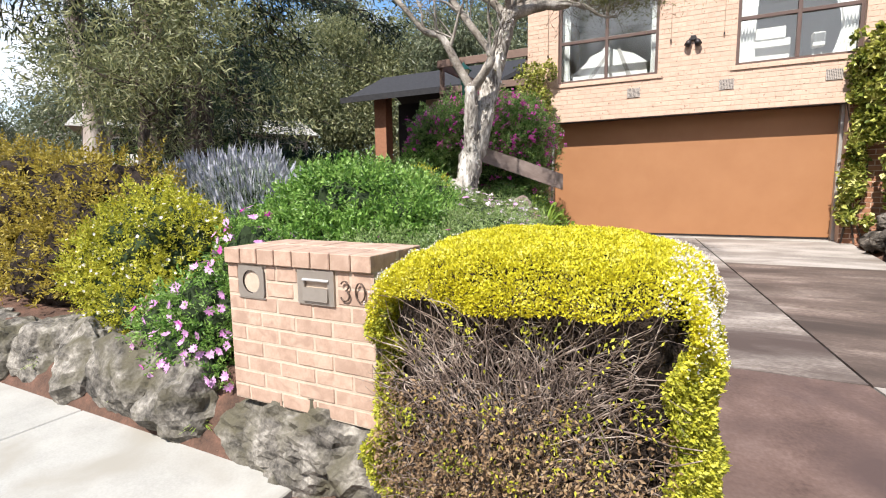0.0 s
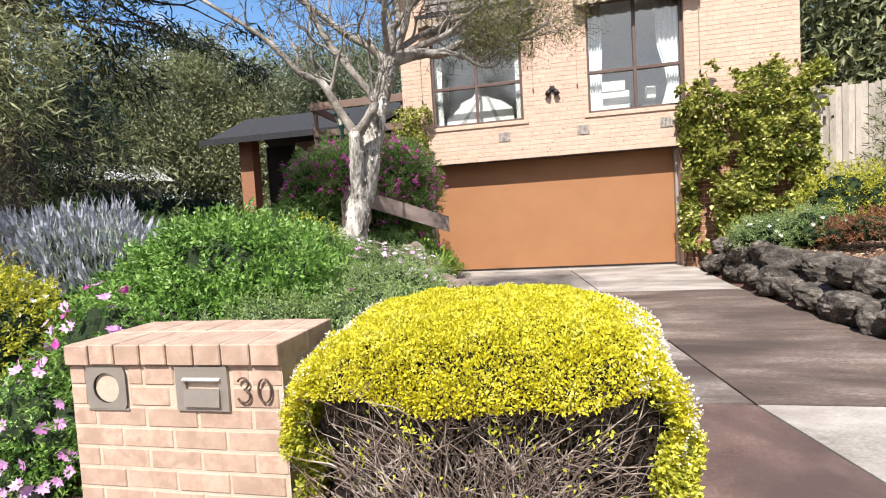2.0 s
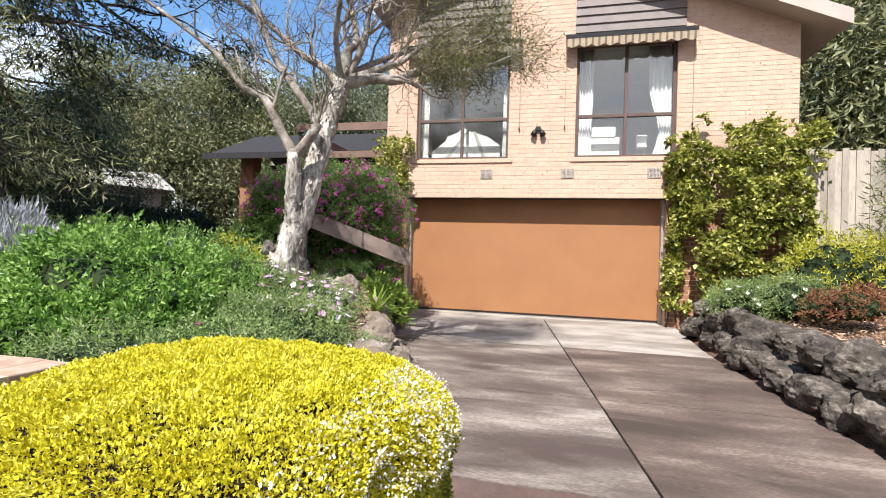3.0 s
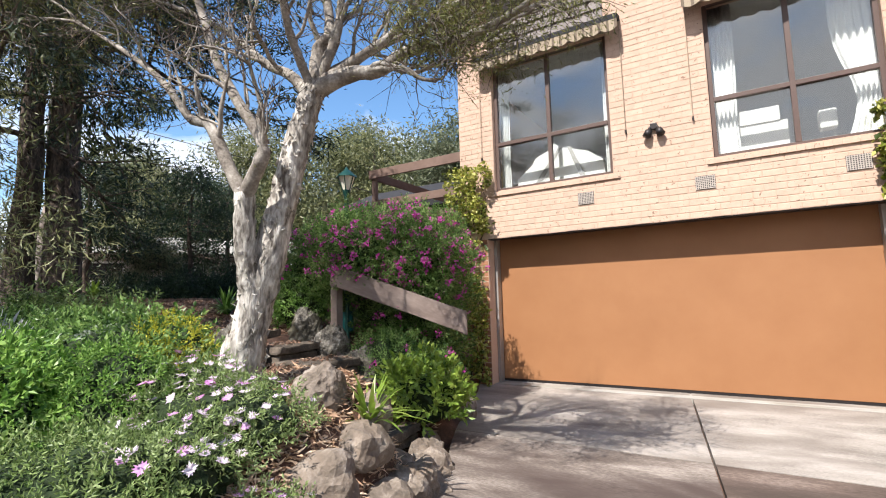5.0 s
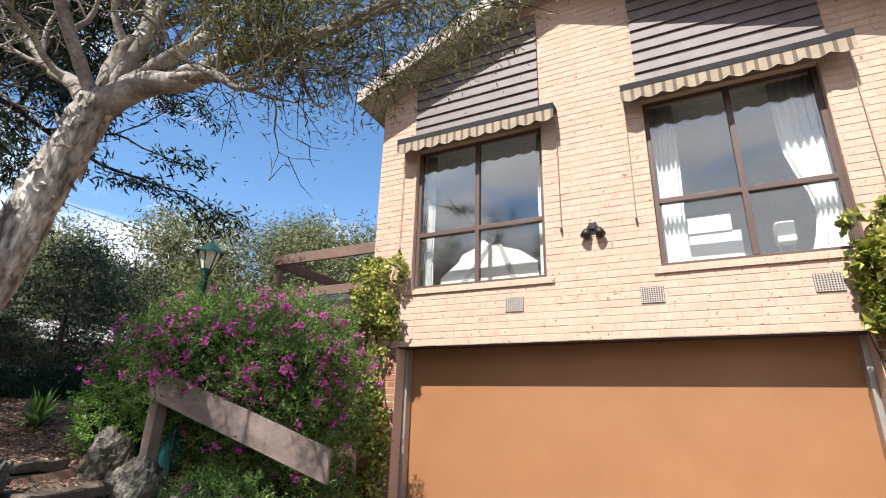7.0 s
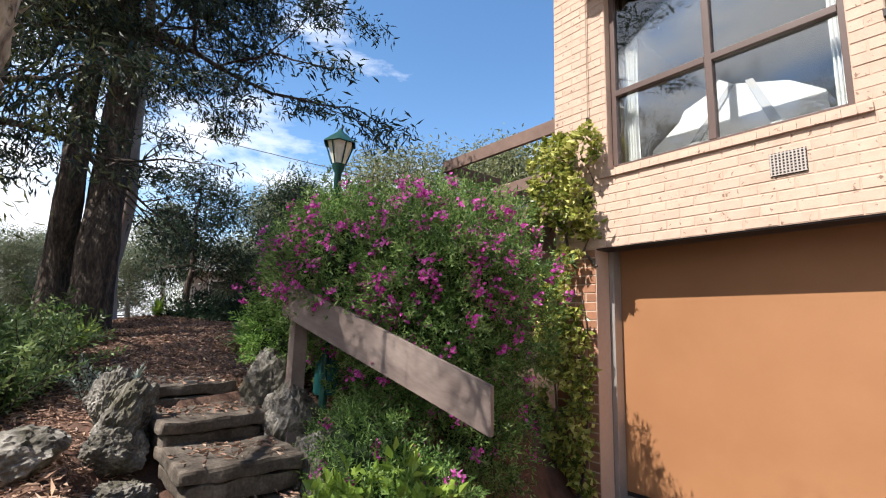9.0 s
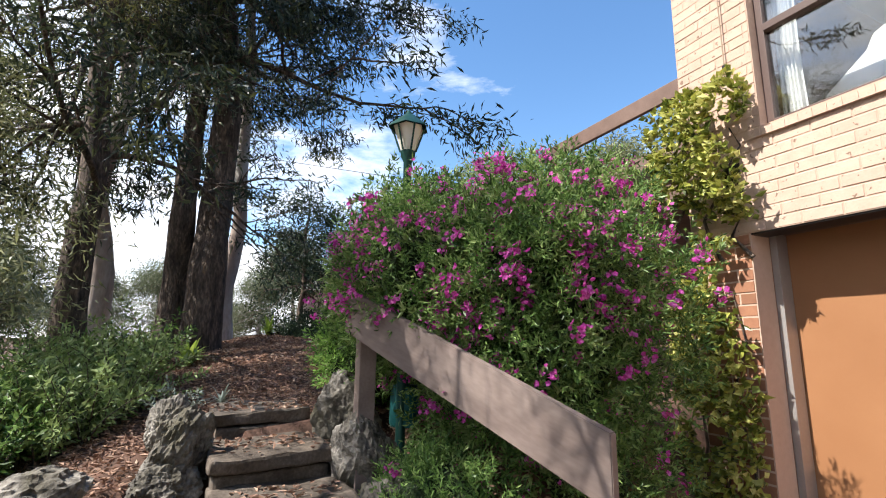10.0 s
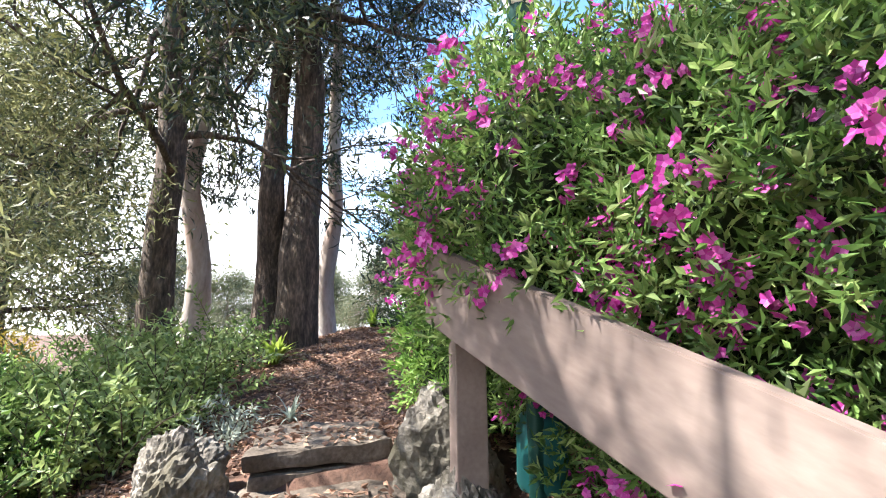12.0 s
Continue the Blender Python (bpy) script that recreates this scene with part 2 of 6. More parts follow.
M["fence_wood"] = surface("fence_wood", [(0.20, 0.17, 0.14), (0.36, 0.31, 0.26), (0.46, 0.41, 0.34)], 6, 60, 0.9, 0.5, 0.008, per_object=0.18, stretch=(1, 1, 0.2))
M["glass"] = glass("window_glass")
M["litter"] = foliage("litter", [(0.06, 0.032, 0.022), (0.19, 0.105, 0.07), (0.36, 0.22, 0.15), (0.54, 0.41, 0.30)], 0.1, 0.7)
M["yellow_leaf"] = foliage("yellow_leaf", [(0.40, 0.345, 0.012), (0.56, 0.50, 0.02), (0.68, 0.618, 0.042), (0.78, 0.733, 0.2)], 0.35, 0.5, patch=9)
M["lime_leaf"] = foliage("lime_leaf", [(0.12, 0.15, 0.015), (0.3, 0.31, 0.03), (0.52, 0.49, 0.05), (0.66, 0.62, 0.12)], 0.35)
M["dry_leaf"] = foliage("dry_leaf", [(0.12, 0.075, 0.04), (0.25, 0.16, 0.09), (0.36, 0.26, 0.15)], 0.2, 0.8)
M["orange_leaf"] = foliage("orange_leaf", [(0.15, 0.115, 0.022), (0.34, 0.26, 0.04), (0.52, 0.42, 0.075)], 0.35)
M["green_leaf"] = foliage("green_leaf", [(0.028, 0.08, 0.012), (0.11, 0.225, 0.04), (0.25, 0.41, 0.085), (0.42, 0.56, 0.2)], 0.42, 0.4, patch=4)
M["sage_leaf"] = foliage("sage_leaf", [(0.07, 0.12, 0.035), (0.16, 0.23, 0.07), (0.27, 0.35, 0.13), (0.38, 0.45, 0.22)], 0.35)
M["bush_leaf"] = foliage("bush_leaf", [(0.018, 0.045, 0.013), (0.07, 0.14, 0.032), (0.19, 0.31, 0.08), (0.42, 0.53, 0.2)], 0.40, 0.4, patch=4)
M["dark_leaf"] = foliage("dark_leaf", [(0.008, 0.018, 0.01), (0.022, 0.042, 0.02), (0.06, 0.095, 0.04)], 0.3)
M["pine_leaf"] = foliage("pine_leaf", [(0.008, 0.016, 0.012), (0.02, 0.036, 0.024), (0.05, 0.07, 0.035), (0.19, 0.20, 0.07)], 0.25, patch=0.6)
M["gum_leaf"] = foliage("gum_leaf", [(0.07, 0.09, 0.05), (0.15, 0.17, 0.095), (0.27, 0.28, 0.17)], 0.3, patch=0.8)
M["olive_leaf"] = foliage("olive_leaf", [(0.04, 0.055, 0.024), (0.12, 0.135, 0.06), (0.26, 0.265, 0.12), (0.44, 0.43, 0.25)], 0.36, patch=1.6)
M["tea_leaf"] = foliage("tea_leaf", [(0.05, 0.06, 0.02), (0.14, 0.145, 0.045), (0.27, 0.27, 0.08)], 0.3)
M["ivy_leaf"] = foliage("ivy_leaf", [(0.03, 0.05, 0.01), (0.15, 0.18, 0.03), (0.42, 0.42, 0.09), (0.72, 0.68, 0.29)], 0.3, 0.35, patch=4)
M["lav_leaf"] = foliage("lav_leaf", [(0.28, 0.28, 0.33), (0.4, 0.4, 0.45), (0.52, 0.52, 0.56)], 0.3, 0.7)
M["silver_leaf"] = foliage("silver_leaf", [(0.16, 0.19, 0.15), (0.30, 0.34, 0.28), (0.46, 0.50, 0.42)], 0.25, 0.6)
M["red_leaf"] = foliage("red_leaf", [(0.12, 0.045, 0.025), (0.25, 0.10, 0.05), (0.38, 0.21, 0.10)], 0.3)
M["strap_leaf"] = foliage("strap_leaf", [(0.12, 0.20, 0.03), (0.22, 0.32, 0.05), (0.38, 0.46, 0.10)], 0.35, 0.35)
M["magenta"] = foliage("magenta", [(0.36, 0.018, 0.2), (0.56, 0.06, 0.37), (0.74, 0.22, 0.58)], 0.4, 0.6)
M["pink"] = foliage("pink_petal", [(0.52, 0.16, 0.45), (0.66, 0.32, 0.62), (0.78, 0.52, 0.76)], 0.35, 0.6)
M["mauve_petal"] = foliage("mauve_petal", [(0.58, 0.42, 0.58), (0.70, 0.56, 0.68), (0.80, 0.70, 0.78)], 0.35, 0.6)
M["straw"] = foliage("straw", [(0.20, 0.11, 0.07), (0.38, 0.24, 0.15), (0.54, 0.38, 0.26), (0.66, 0.52, 0.38)], 0.1, 0.7)
M["rock_pale"] = surface("rock_pale", [(0.09, 0.072, 0.056), (0.17, 0.135, 0.108), (0.32, 0.27, 0.225)], 6, 40, 0.92, 1.0, 0.03, per_object=0.14, contrast=(0.34, 0.66), stain=(0.16, 0.12, 0.09), stain_scale=4)
M["white_petal"] = foliage("white_petal", [(0.6, 0.5, 0.54), (0.72, 0.68, 0.62), (0.78, 0.76, 0.68)], 0.35, 0.6)
M["plastic_teal"] = plain("teal_plastic", (0.015, 0.10, 0.10), 0.4)
M["ink"] = plain("dark_bronze", (0.09, 0.06, 0.045), 0.5, 0.3)


# ---- mesh helpers ----
rng = np.random.default_rng(7)


def mesh_from(name, verts, faces, mat, smooth=False):
    me = bpy.data.meshes.new(name)
    me.from_pydata([tuple(v) for v in verts], [], faces)
    me.materials.append(mat)
    if smooth:
        me.polygons.foreach_set("use_smooth", [True] * len(me.polygons))
    me.update()
    return me


def tri_mesh(name, verts, quads, mat):
    """A mesh of many quads from arrays, quickly."""
    me = bpy.data.meshes.new(name)
    nv, nq = len(verts), len(quads)
    me.vertices.add(nv)
    me.vertices.foreach_set("co", np.asarray(verts, np.float32).ravel())
    me.loops.add(nq * 4)
    me.loops.foreach_set("vertex_index", np.asarray(quads, np.int32).ravel())
    me.polygons.add(nq)
    me.polygons.foreach_set("loop_start", np.arange(0, nq * 4, 4, dtype=np.int32))
    me.polygons.foreach_set("loop_total", np.full(nq, 4, np.int32))
    me.materials.append(mat)
    me.polygons.foreach_set("use_smooth", [False] * nq)
    me.update(calc_edges=True)
    me.validate()
    return me


def child(name, me, parent=None, label=""):
    ob = new(name, me)
    if parent is not None:
        ob.parent = parent
    if label:
        ob["label"] = label
    return ob


def part(name, bm, mat, parent=None, label="", smooth=False):
    me = bpy.data.meshes.new(name)
    bm.to_mesh(me)
    bm.free()
    me.materials.append(mat)
    if smooth:
        me.polygons.foreach_set("use_smooth", [True] * len(me.polygons))
    return child(name, me, parent, label)


def thing(name, place, label, category, group="", kind=""):
    e = new(name)
    e.empty_display_size = 0.1
    e.matrix_world = place if isinstance(place, Matrix) else Matrix.Translation(place)
    return tagged(e, label, category, group, kind)


def box_bm(x0, y0, z0, x1, y1, z1, bevel=0.0, bm=None):
    bm2 = bmesh.new()
    r = bmesh.ops.create_cube(bm2, size=1)
    for v in r["verts"]:
        v.co = Vector(((x0 + x1) / 2 + v.co.x * (x1 - x0), (y0 + y1) / 2 + v.co.y * (y1 - y0), (z0 + z1) / 2 + v.co.z * (z1 - z0)))
    if bevel:
        bmesh.ops.bevel(bm2, geom=bm2.edges[:], offset=bevel, segments=2, affect="EDGES", profile=0.6)
    if bm is None:
        return bm2
    me = bpy.data.meshes.new("tmp")
    bm2.to_mesh(me)
    bm2.free()
    bm.from_mesh(me)
    bpy.data.meshes.remove(me)
    return bm


def prism(poly, axis, a, b, bm=None):
    """A polygon in the two other axes, pulled from a to b along axis."""
    bm = bm or bmesh.new()

    def at(p, d):
        return {"x": (d, p[0], p[1]), "y": (p[0], d, p[1]), "z": (p[0], p[1], d)}[axis]
    lo = [bm.verts.new(at(p, a)) for p in poly]
    hi = [bm.verts.new(at(p, b)) for p in poly]
    bm.faces.new(lo)
    bm.faces.new(hi[::-1])
    for i in range(len(poly)):
        j = (i + 1) % len(poly)
        bm.faces.new((lo[i], hi[i], hi[j], lo[j]))
    bmesh.ops.recalc_face_normals(bm, faces=bm.faces[:])
    return bm


class Tubes:
    """Collects tapered tubes into one mesh."""

    def __init__(self):
        self.v, self.f = [], []

    def add(self, pts, radii, sides=6, lump=0.0):
        pts = np.asarray(pts, float)
        n = len(pts)
        tang = np.gradient(pts, axis=0)
        tang /= np.linalg.norm(tang, axis=1)[:, None] + 1e-9
        ref = np.array([0, 0, 1.0]) if abs(tang[0][2]) < 0.8 else np.array([1.0, 0, 0])
        u = np.cross(tang, ref)
        u /= np.linalg.norm(u, axis=1)[:, None] + 1e-9
        w = np.cross(tang, u)
        base = len(self.v)
        for i in range(n):
            for s in range(sides):
                a = 2 * math.pi * s / sides
                r = radii[i] * (1 + lump * rng.normal())
                self.v.append(pts[i] + r * (math.cos(a) * u[i] + math.sin(a) * w[i]))
        for i in range(n - 1):
            for s in range(sides):
                s2 = (s + 1) % sides
                a = base + i * sides
                self.f.append((a + s, a + s2, a + sides + s2, a + sides + s))

    def mesh(self, name, mat):
        me = tri_mesh(name, np.array(self.v), np.array(self.f), mat)
        me.polygons.foreach_set("use_smooth", [True] * len(me.polygons))
        return me


def spline(pts, n):
    pts = np.array(pts, float)
    m = len(pts)
    out = []
    for s in np.linspace(0, m - 1 - 1e-6, n):
        i = int(s)
        f = s - i
        p0, p1, p2, p3 = pts[max(i - 1, 0)], pts[i], pts[min(i + 1, m - 1)], pts[min(i + 2, m - 1)]
        out.append(0.5 * (2 * p1 + (p2 - p0) * f + (2 * p0 - 5 * p1 + 4 * p2 - p3) * f * f + (3 * p1 - p0 - 3 * p2 + p3) * f ** 3))
    return np.array(out)


def unit(a):
    return a / (np.linalg.norm(a, axis=-1, keepdims=True) + 1e-9)


def leaf_arrays(p, d, length, width, curl=0.15):
    """Rhombic blades from roots p along d; sizes vary from leaf to leaf."""
    n = len(p)
    d = unit(d)
    side = unit(np.cross(d, rng.normal(size=(n, 3))))
    up = np.cross(side, d)
    L = (length * rng.uniform(0.6, 1.25, n))[:, None]
    W = (width * rng.uniform(0.7, 1.2, n))[:, None]
    a = p
    b = p + d * L * 0.45 + side * W * 0.5 + up * L * curl * 0.5
    c = p + d * L + up * L * curl * -0.6
    e = p + d * L * 0.45 - side * W * 0.5 + up * L * curl * 0.5
    v = np.stack([a, b, c, e], 1).reshape(-1, 3)
    q = np.arange(4 * n).reshape(n, 4)
    return v, q


def leaves(name, p, d, length, width, mat, parent=None, label="", curl=0.15):
    v, q = leaf_arrays(np.asarray(p), np.asarray(d), length, width, curl)
    return child(name, tri_mesh(name, v, q, mat), parent, label)


def lumps(dirs, seed=0.0, scale=2.2, amp=0.22):
    return np.array([1 + amp * noise.noise(Vector((x * scale + seed, y * scale, z * scale))) + 0.5 * amp * noise.noise(Vector((x * scale * 2.7, y * scale * 2.7 + seed, z * scale * 2.7))) for x, y, z in dirs])


def blob_points(n, centre, radii, seed=0.0, shell=0.28, amp=0.24, low=-0.55, scale=2.2):
    """Points near the lumpy skin of an ellipsoid, and the way out at each."""
    d = unit(rng.normal(size=(int(n * 1.9), 3)))
    d = d[d[:, 2] > low][:n]
    k = lumps(d, seed, scale, amp)
    r = k * (1 - shell * rng.random(len(d)) ** 1.6)
    p = np.asarray(centre) + d * np.asarray(radii) * r[:, None]
    out = unit(d / np.asarray(radii))
    return p, out


# solid dark lump whose colour stands for the shade between the leaves
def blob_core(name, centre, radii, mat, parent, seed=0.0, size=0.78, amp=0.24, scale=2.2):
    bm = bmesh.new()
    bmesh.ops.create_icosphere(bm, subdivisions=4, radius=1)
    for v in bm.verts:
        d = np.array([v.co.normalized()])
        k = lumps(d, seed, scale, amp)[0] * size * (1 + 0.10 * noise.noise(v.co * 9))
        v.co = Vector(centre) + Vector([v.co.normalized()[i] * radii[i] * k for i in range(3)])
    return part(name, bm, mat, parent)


def bush(name, place, lobes, mat, n, leaf, label, category, core="shade_green", low=-0.55, group="", droop=0.0, amp=0.24, core_size=0.78, shell=0.28):
    """A shrub of leafy lobes (centre, radii), given from its foot."""
    t = thing(name, place, label, category, group)
    vol = [r[0] * r[1] + r[1] * r[2] + r[0] * r[2] for _, r in lobes]
    P, D = [], []
    for i, (c, r) in enumerate(lobes):
        k = int(n * vol[i] / sum(vol))
        p, o = blob_points(k, c, r, seed=3.1 * i + place[0], low=low, amp=amp, shell=shell)
        P.append(p)
        D.append(o)
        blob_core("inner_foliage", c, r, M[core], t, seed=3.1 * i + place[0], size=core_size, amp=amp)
    P, D = np.concatenate(P), np.concatenate(D)
    k = 11
    pick = rng.choice(len(P), max(8, n // k), replace=False)
    P, D = P[pick], D[pick]
    d = unit(D + rng.normal(size=D.shape) * 0.5 + np.array([0, 0, 0.45 - droop]))
    u = np.tile(np.linspace(-0.2, 1.0, k), len(P))[:, None]
    stem = np.repeat(d, k, 0)
    ang = np.repeat(rng.uniform(0, 6.28, len(P)), k) + np.tile(np.arange(k) * 2.4, len(P))
    e1 = unit(np.cross(stem, np.array([0.3, 0.5, 0.8])))
    e2 = np.cross(stem, e1)
    ring = e1 * np.cos(ang)[:, None] + e2 * np.sin(ang)[:, None]
    at = np.repeat(P, k, 0) + stem * (u * leaf[0] * 2.2) + rng.normal(size=stem.shape) * leaf[0] * 0.12
    splay = ring * (1.15 - 0.75 * u) + stem * (0.35 + 0.6 * u) + rng.normal(size=stem.shape) * 0.2
    leaves("foliage", at, splay, leaf[0], leaf[1], M[mat], t)
    return t, P, D


def blossoms(parent, P, D, n, size, mat, petals=5, out=0.03, name="blossom", cluster=1, spread=0.04, up_bias=0.3):
    """Small flowers on the skin of a shrub."""
    idx = rng.choice(len(P), n, replace=False)
    p = P[idx] + D[idx] * out
    nrm = unit(D[idx] + rng.normal(size=(n, 3)) * 0.4 + np.array([0, -0.25, up_bias]))
    if cluster > 1:
        p = np.repeat(p, cluster, 0) + rng.normal(size=(n * cluster, 3)) * spread
        nrm = unit(np.repeat(nrm, cluster, 0) + rng.normal(size=(n * cluster, 3)) * 0.6)
    ref = unit(rng.normal(size=nrm.shape))
    u = unit(np.cross(nrm, ref))
    w = np.cross(nrm, u)
    V, Q = [], []
    k = 0
    for j in range(petals):
        a = 2 * math.pi * j / petals
        dirs = u * math.cos(a) + w * math.sin(a) + nrm * 0.25
        sid = -u * math.sin(a) + w * math.cos(a)
        s = size * rng.uniform(0.8, 1.2, (len(p), 1))
        wd = s * 2.1 / petals
        quad = np.stack([p, p + dirs * s * 0.6 + sid * wd, p + dirs * s, p + dirs * s * 0.6 - sid * wd], 1).reshape(-1, 3)
        V.append(quad)
        Q.append(np.arange(len(quad)).reshape(-1, 4) + k)
        k += len(quad)
    return child(name, tri_mesh(name, np.concatenate(V), np.concatenate(Q), mat), parent)


def rock(place, radii, mat, seed, label="rough grey weathered basalt boulder", group="", turn=0.0, name="boulder", sub=4):
    """A boulder: a body cut by random planes, then roughened."""
    rs = np.random.default_rng(int(seed) * 17 + 3)
    pl = unit(rs.normal(size=(15, 3)))
    hh = rs.uniform(0.78, 1.12, 15)
    bm = bmesh.new()
    bmesh.ops.create_icosphere(bm, subdivisions=sub, radius=1)
    s = Vector((seed * 3.7, seed * 1.3, seed))
    co = np.array([v.co.normalized()[:] for v in bm.verts])
    dots = co @ pl.T
    dist = np.where(dots > 0.15, hh / np.maximum(dots, 0.15), 9.0)
    soft = -np.log(np.exp(-dist * 14).sum(1)) / 14
    for v, q, k in zip(bm.verts, co, np.minimum(soft, 1.25)):
        d = Vector(q)
        k *= 1 + 0.10 * noise.noise(d * 2.2 + s) + 0.08 * noise.noise(d * 5 + s) + 0.07 * noise.noise(d * 11 + s) - 0.08 * abs(noise.noise(d * 4 + s * 2)) + 0.046 * noise.noise(d * 22 + s) - 0.05 * max(0, noise.noise(d * 15 + s * 3))
        v.co = Vector((q[0] * radii[0] * k, q[1] * radii[1] * k, q[2] * radii[2] * k))
    ob = part(name, bm, mat, None, smooth=False)
    ob.matrix_world = pose(*place, rs.uniform(-14, 14), rs.uniform(-14, 14), turn)
    return tagged(ob, label, "rock", group)


# ---- the lie of the land ----
def smooth01(a, b, x):
    t = min(1, max(0, (x - a) / (b - a)))
    return t * t * (3 - 2 * t)


def drive_z(y):
    return 0.058 * (min(max(y, 1.0), 10.75) - 1.0)


def left_edge(y):
    return 0.12 if y < 3 else 0.12 - 0.40 * (y - 3) + 0.04 * math.sin(y * 2.1)


def right_edge(y):
    return 2.45 + 0.13 * (8.4 - min(y, 8.4)) if y < 10.3 else 2.45


def ground_z(x, y):
    d = drive_z(y)
    if y > 10.3 and x > -3.1 and x < 4.5:
        return 0.3
    street = smooth01(1.75, 2.05, y)
    le, re = left_edge(y), right_edge(y)
    if x < le:
        a = smooth01(0.0, 0.75, le - x)
        bed = 0.42 + 0.20 * smooth01(1.9, 3.5, y) + 0.62 * smooth01(3.2, 6.6, y) + 0.30 * smooth01(5.5, 8.0, y)
        bed += 0.30 * smooth01(4.5, 11, -x) + 0.26 * smooth01(4.3, 8.5, -x) * smooth01(4.8, 6.6, y) + 0.06 * noise.noise(Vector((x * 0.7, y * 0.7, 0)))
        if 6.3 < y < 8.2:
            k = smooth01(6.3, 6.7, y) * smooth01(8.2, 7.7, y)
            stair = d + (1.56 - d) * smooth01(-2.2, -4.15, x) if x > -4.15 else bed
            bed = bed * (1 - k) + min(bed, stair - 0.34) * k if x > -4.15 else bed
        z = d - 0.06 + (bed - d + 0.06) * a
        return z * street - 0.04 * (1 - street)
    if x > re:
        a = smooth01(0.1, 0.8, x - re)
        bed = d + 0.52 + 0.45 * smooth01(0.4, 3.5, x - re)
        z = d - 0.06 + (bed - d + 0.06) * a
        return z * smooth01(1.9, 3.2, y) - 0.04 * (1 - smooth01(1.9, 3.2, y))
    return d - 0.06


def axis_steps(lo, a, b, hi, fine):
    mid = list(np.arange(a, b + 1e-6, fine))
    left, right, s, v = [], [], fine, a
    while v > lo:
        s *= 1.35
        v -= s
        left.append(max(v, lo))
    s, v = fine, b
    while v < hi:
        s *= 1.35
        v += s
        right.append(min(v, hi))
    return left[::-1] + mid + right


gx, gy = axis_steps(-900, -13, 8, 900, 0.14), axis_steps(-900, 0.5, 13, 900, 0.14)
gv = [(x, y, ground_z(x, y)) for y in gy for x in gx]
nx = len(gx)
gq = np.array([(j * nx + i, j * nx + i + 1, (j + 1) * nx + i + 1, (j + 1) * nx + i) for j in range(len(gy) - 1) for i in range(nx - 1)])
gme = tri_mesh("ground", np.array(gv), gq, M["soil"])
gme.polygons.foreach_set("use_smooth", [True] * len(gme.polygons))
tagged(new("ground", gme), "dark garden soil and bark mulch sloping up from the street", "ground", kind="structure")

# ---- street, footpath and driveway ----
def slab(name, poly, mat, zf, thick=0.12, parent=None, label=""):
    bm = bmesh.new()
    top = [bm.verts.new((x, y, zf(x, y))) for x, y in poly]
    bot = [bm.verts.new((x, y, zf(x, y) - thick)) for x, y in poly]
    bm.faces.new(top)
    bm.faces.new(bot[::-1])
    for i in range(len(poly)):
        j = (i + 1) % len(poly)
        bm.faces.new((top[i], bot[i], bot[j], top[j]))
    bmesh.ops.recalc_face_normals(bm, faces=bm.faces[:])
    bmesh.ops.bevel(bm, geom=[e for e in bm.edges if e.verts[0] in top and e.verts[1] in top], offset=0.008, segments=1, affect="EDGES")
    return part(name, bm, mat, parent, label)


street_face = mesh_from("road", [(-300, -60, -0.16), (300, -60, -0.16), (300, -2.2, -0.16), (-300, -2.2, -0.16), (-300, -60, -0.3), (300, -60, -0.3), (300, -2.2, -0.3), (-300, -2.2, -0.3)], [(0, 1, 2, 3), (7, 6, 5, 4), (0, 4, 5, 1), (1, 5, 6, 2), (2, 6, 7, 3), (3, 7, 4, 0)], M["asphalt"])
tagged(new("road", street_face), "grey asphalt suburban street", "road", kind="structure")
kerb = part("kerb", box_bm(-60, -2.2, -0.2, 60, -2.0, -0.02, 0.015), M["concrete_pale"])
tagged(kerb, "pale concrete kerb along the street", "kerb", kind="structure")

pavement = thing("pavement", (0, 0, 0), "pale sunlit concrete footpath slabs", "footpath", kind="structure")
px0 = -1.76
for i in range(14):
    a, b = px0 - 2.05 * (i + 1), px0 - 2.05 * i
    slab("slab", [(a + 0.006, 0.25), (b - 0.006, 0.25), (b - 0.006, 1.80), (a + 0.006, 1.80)], M["concrete_pale"], lambda x, y: 0.004, 0.1, pavement)
for i in range(10):
    a, b = 4.6 + 2.05 * i, 4.6 + 2.05 * (i + 1)
    slab("slab", [(a + 0.006, 0.25), (b - 0.006, 0.25), (b - 0.006, 1.80), (a + 0.006, 1.80)], M["concrete_pale"], lambda x, y: 0.004, 0.1, pavement)

driveway = thing("driveway", (0, 0, 0), "stained concrete driveway slabs sloping up to the garage", "driveway", kind="structure")


def mid_x(y):
    return 0.24 + (10.32 - y) * 0.155 if y > 4.1 else 1.2 + (4.1 - y) * 0.26


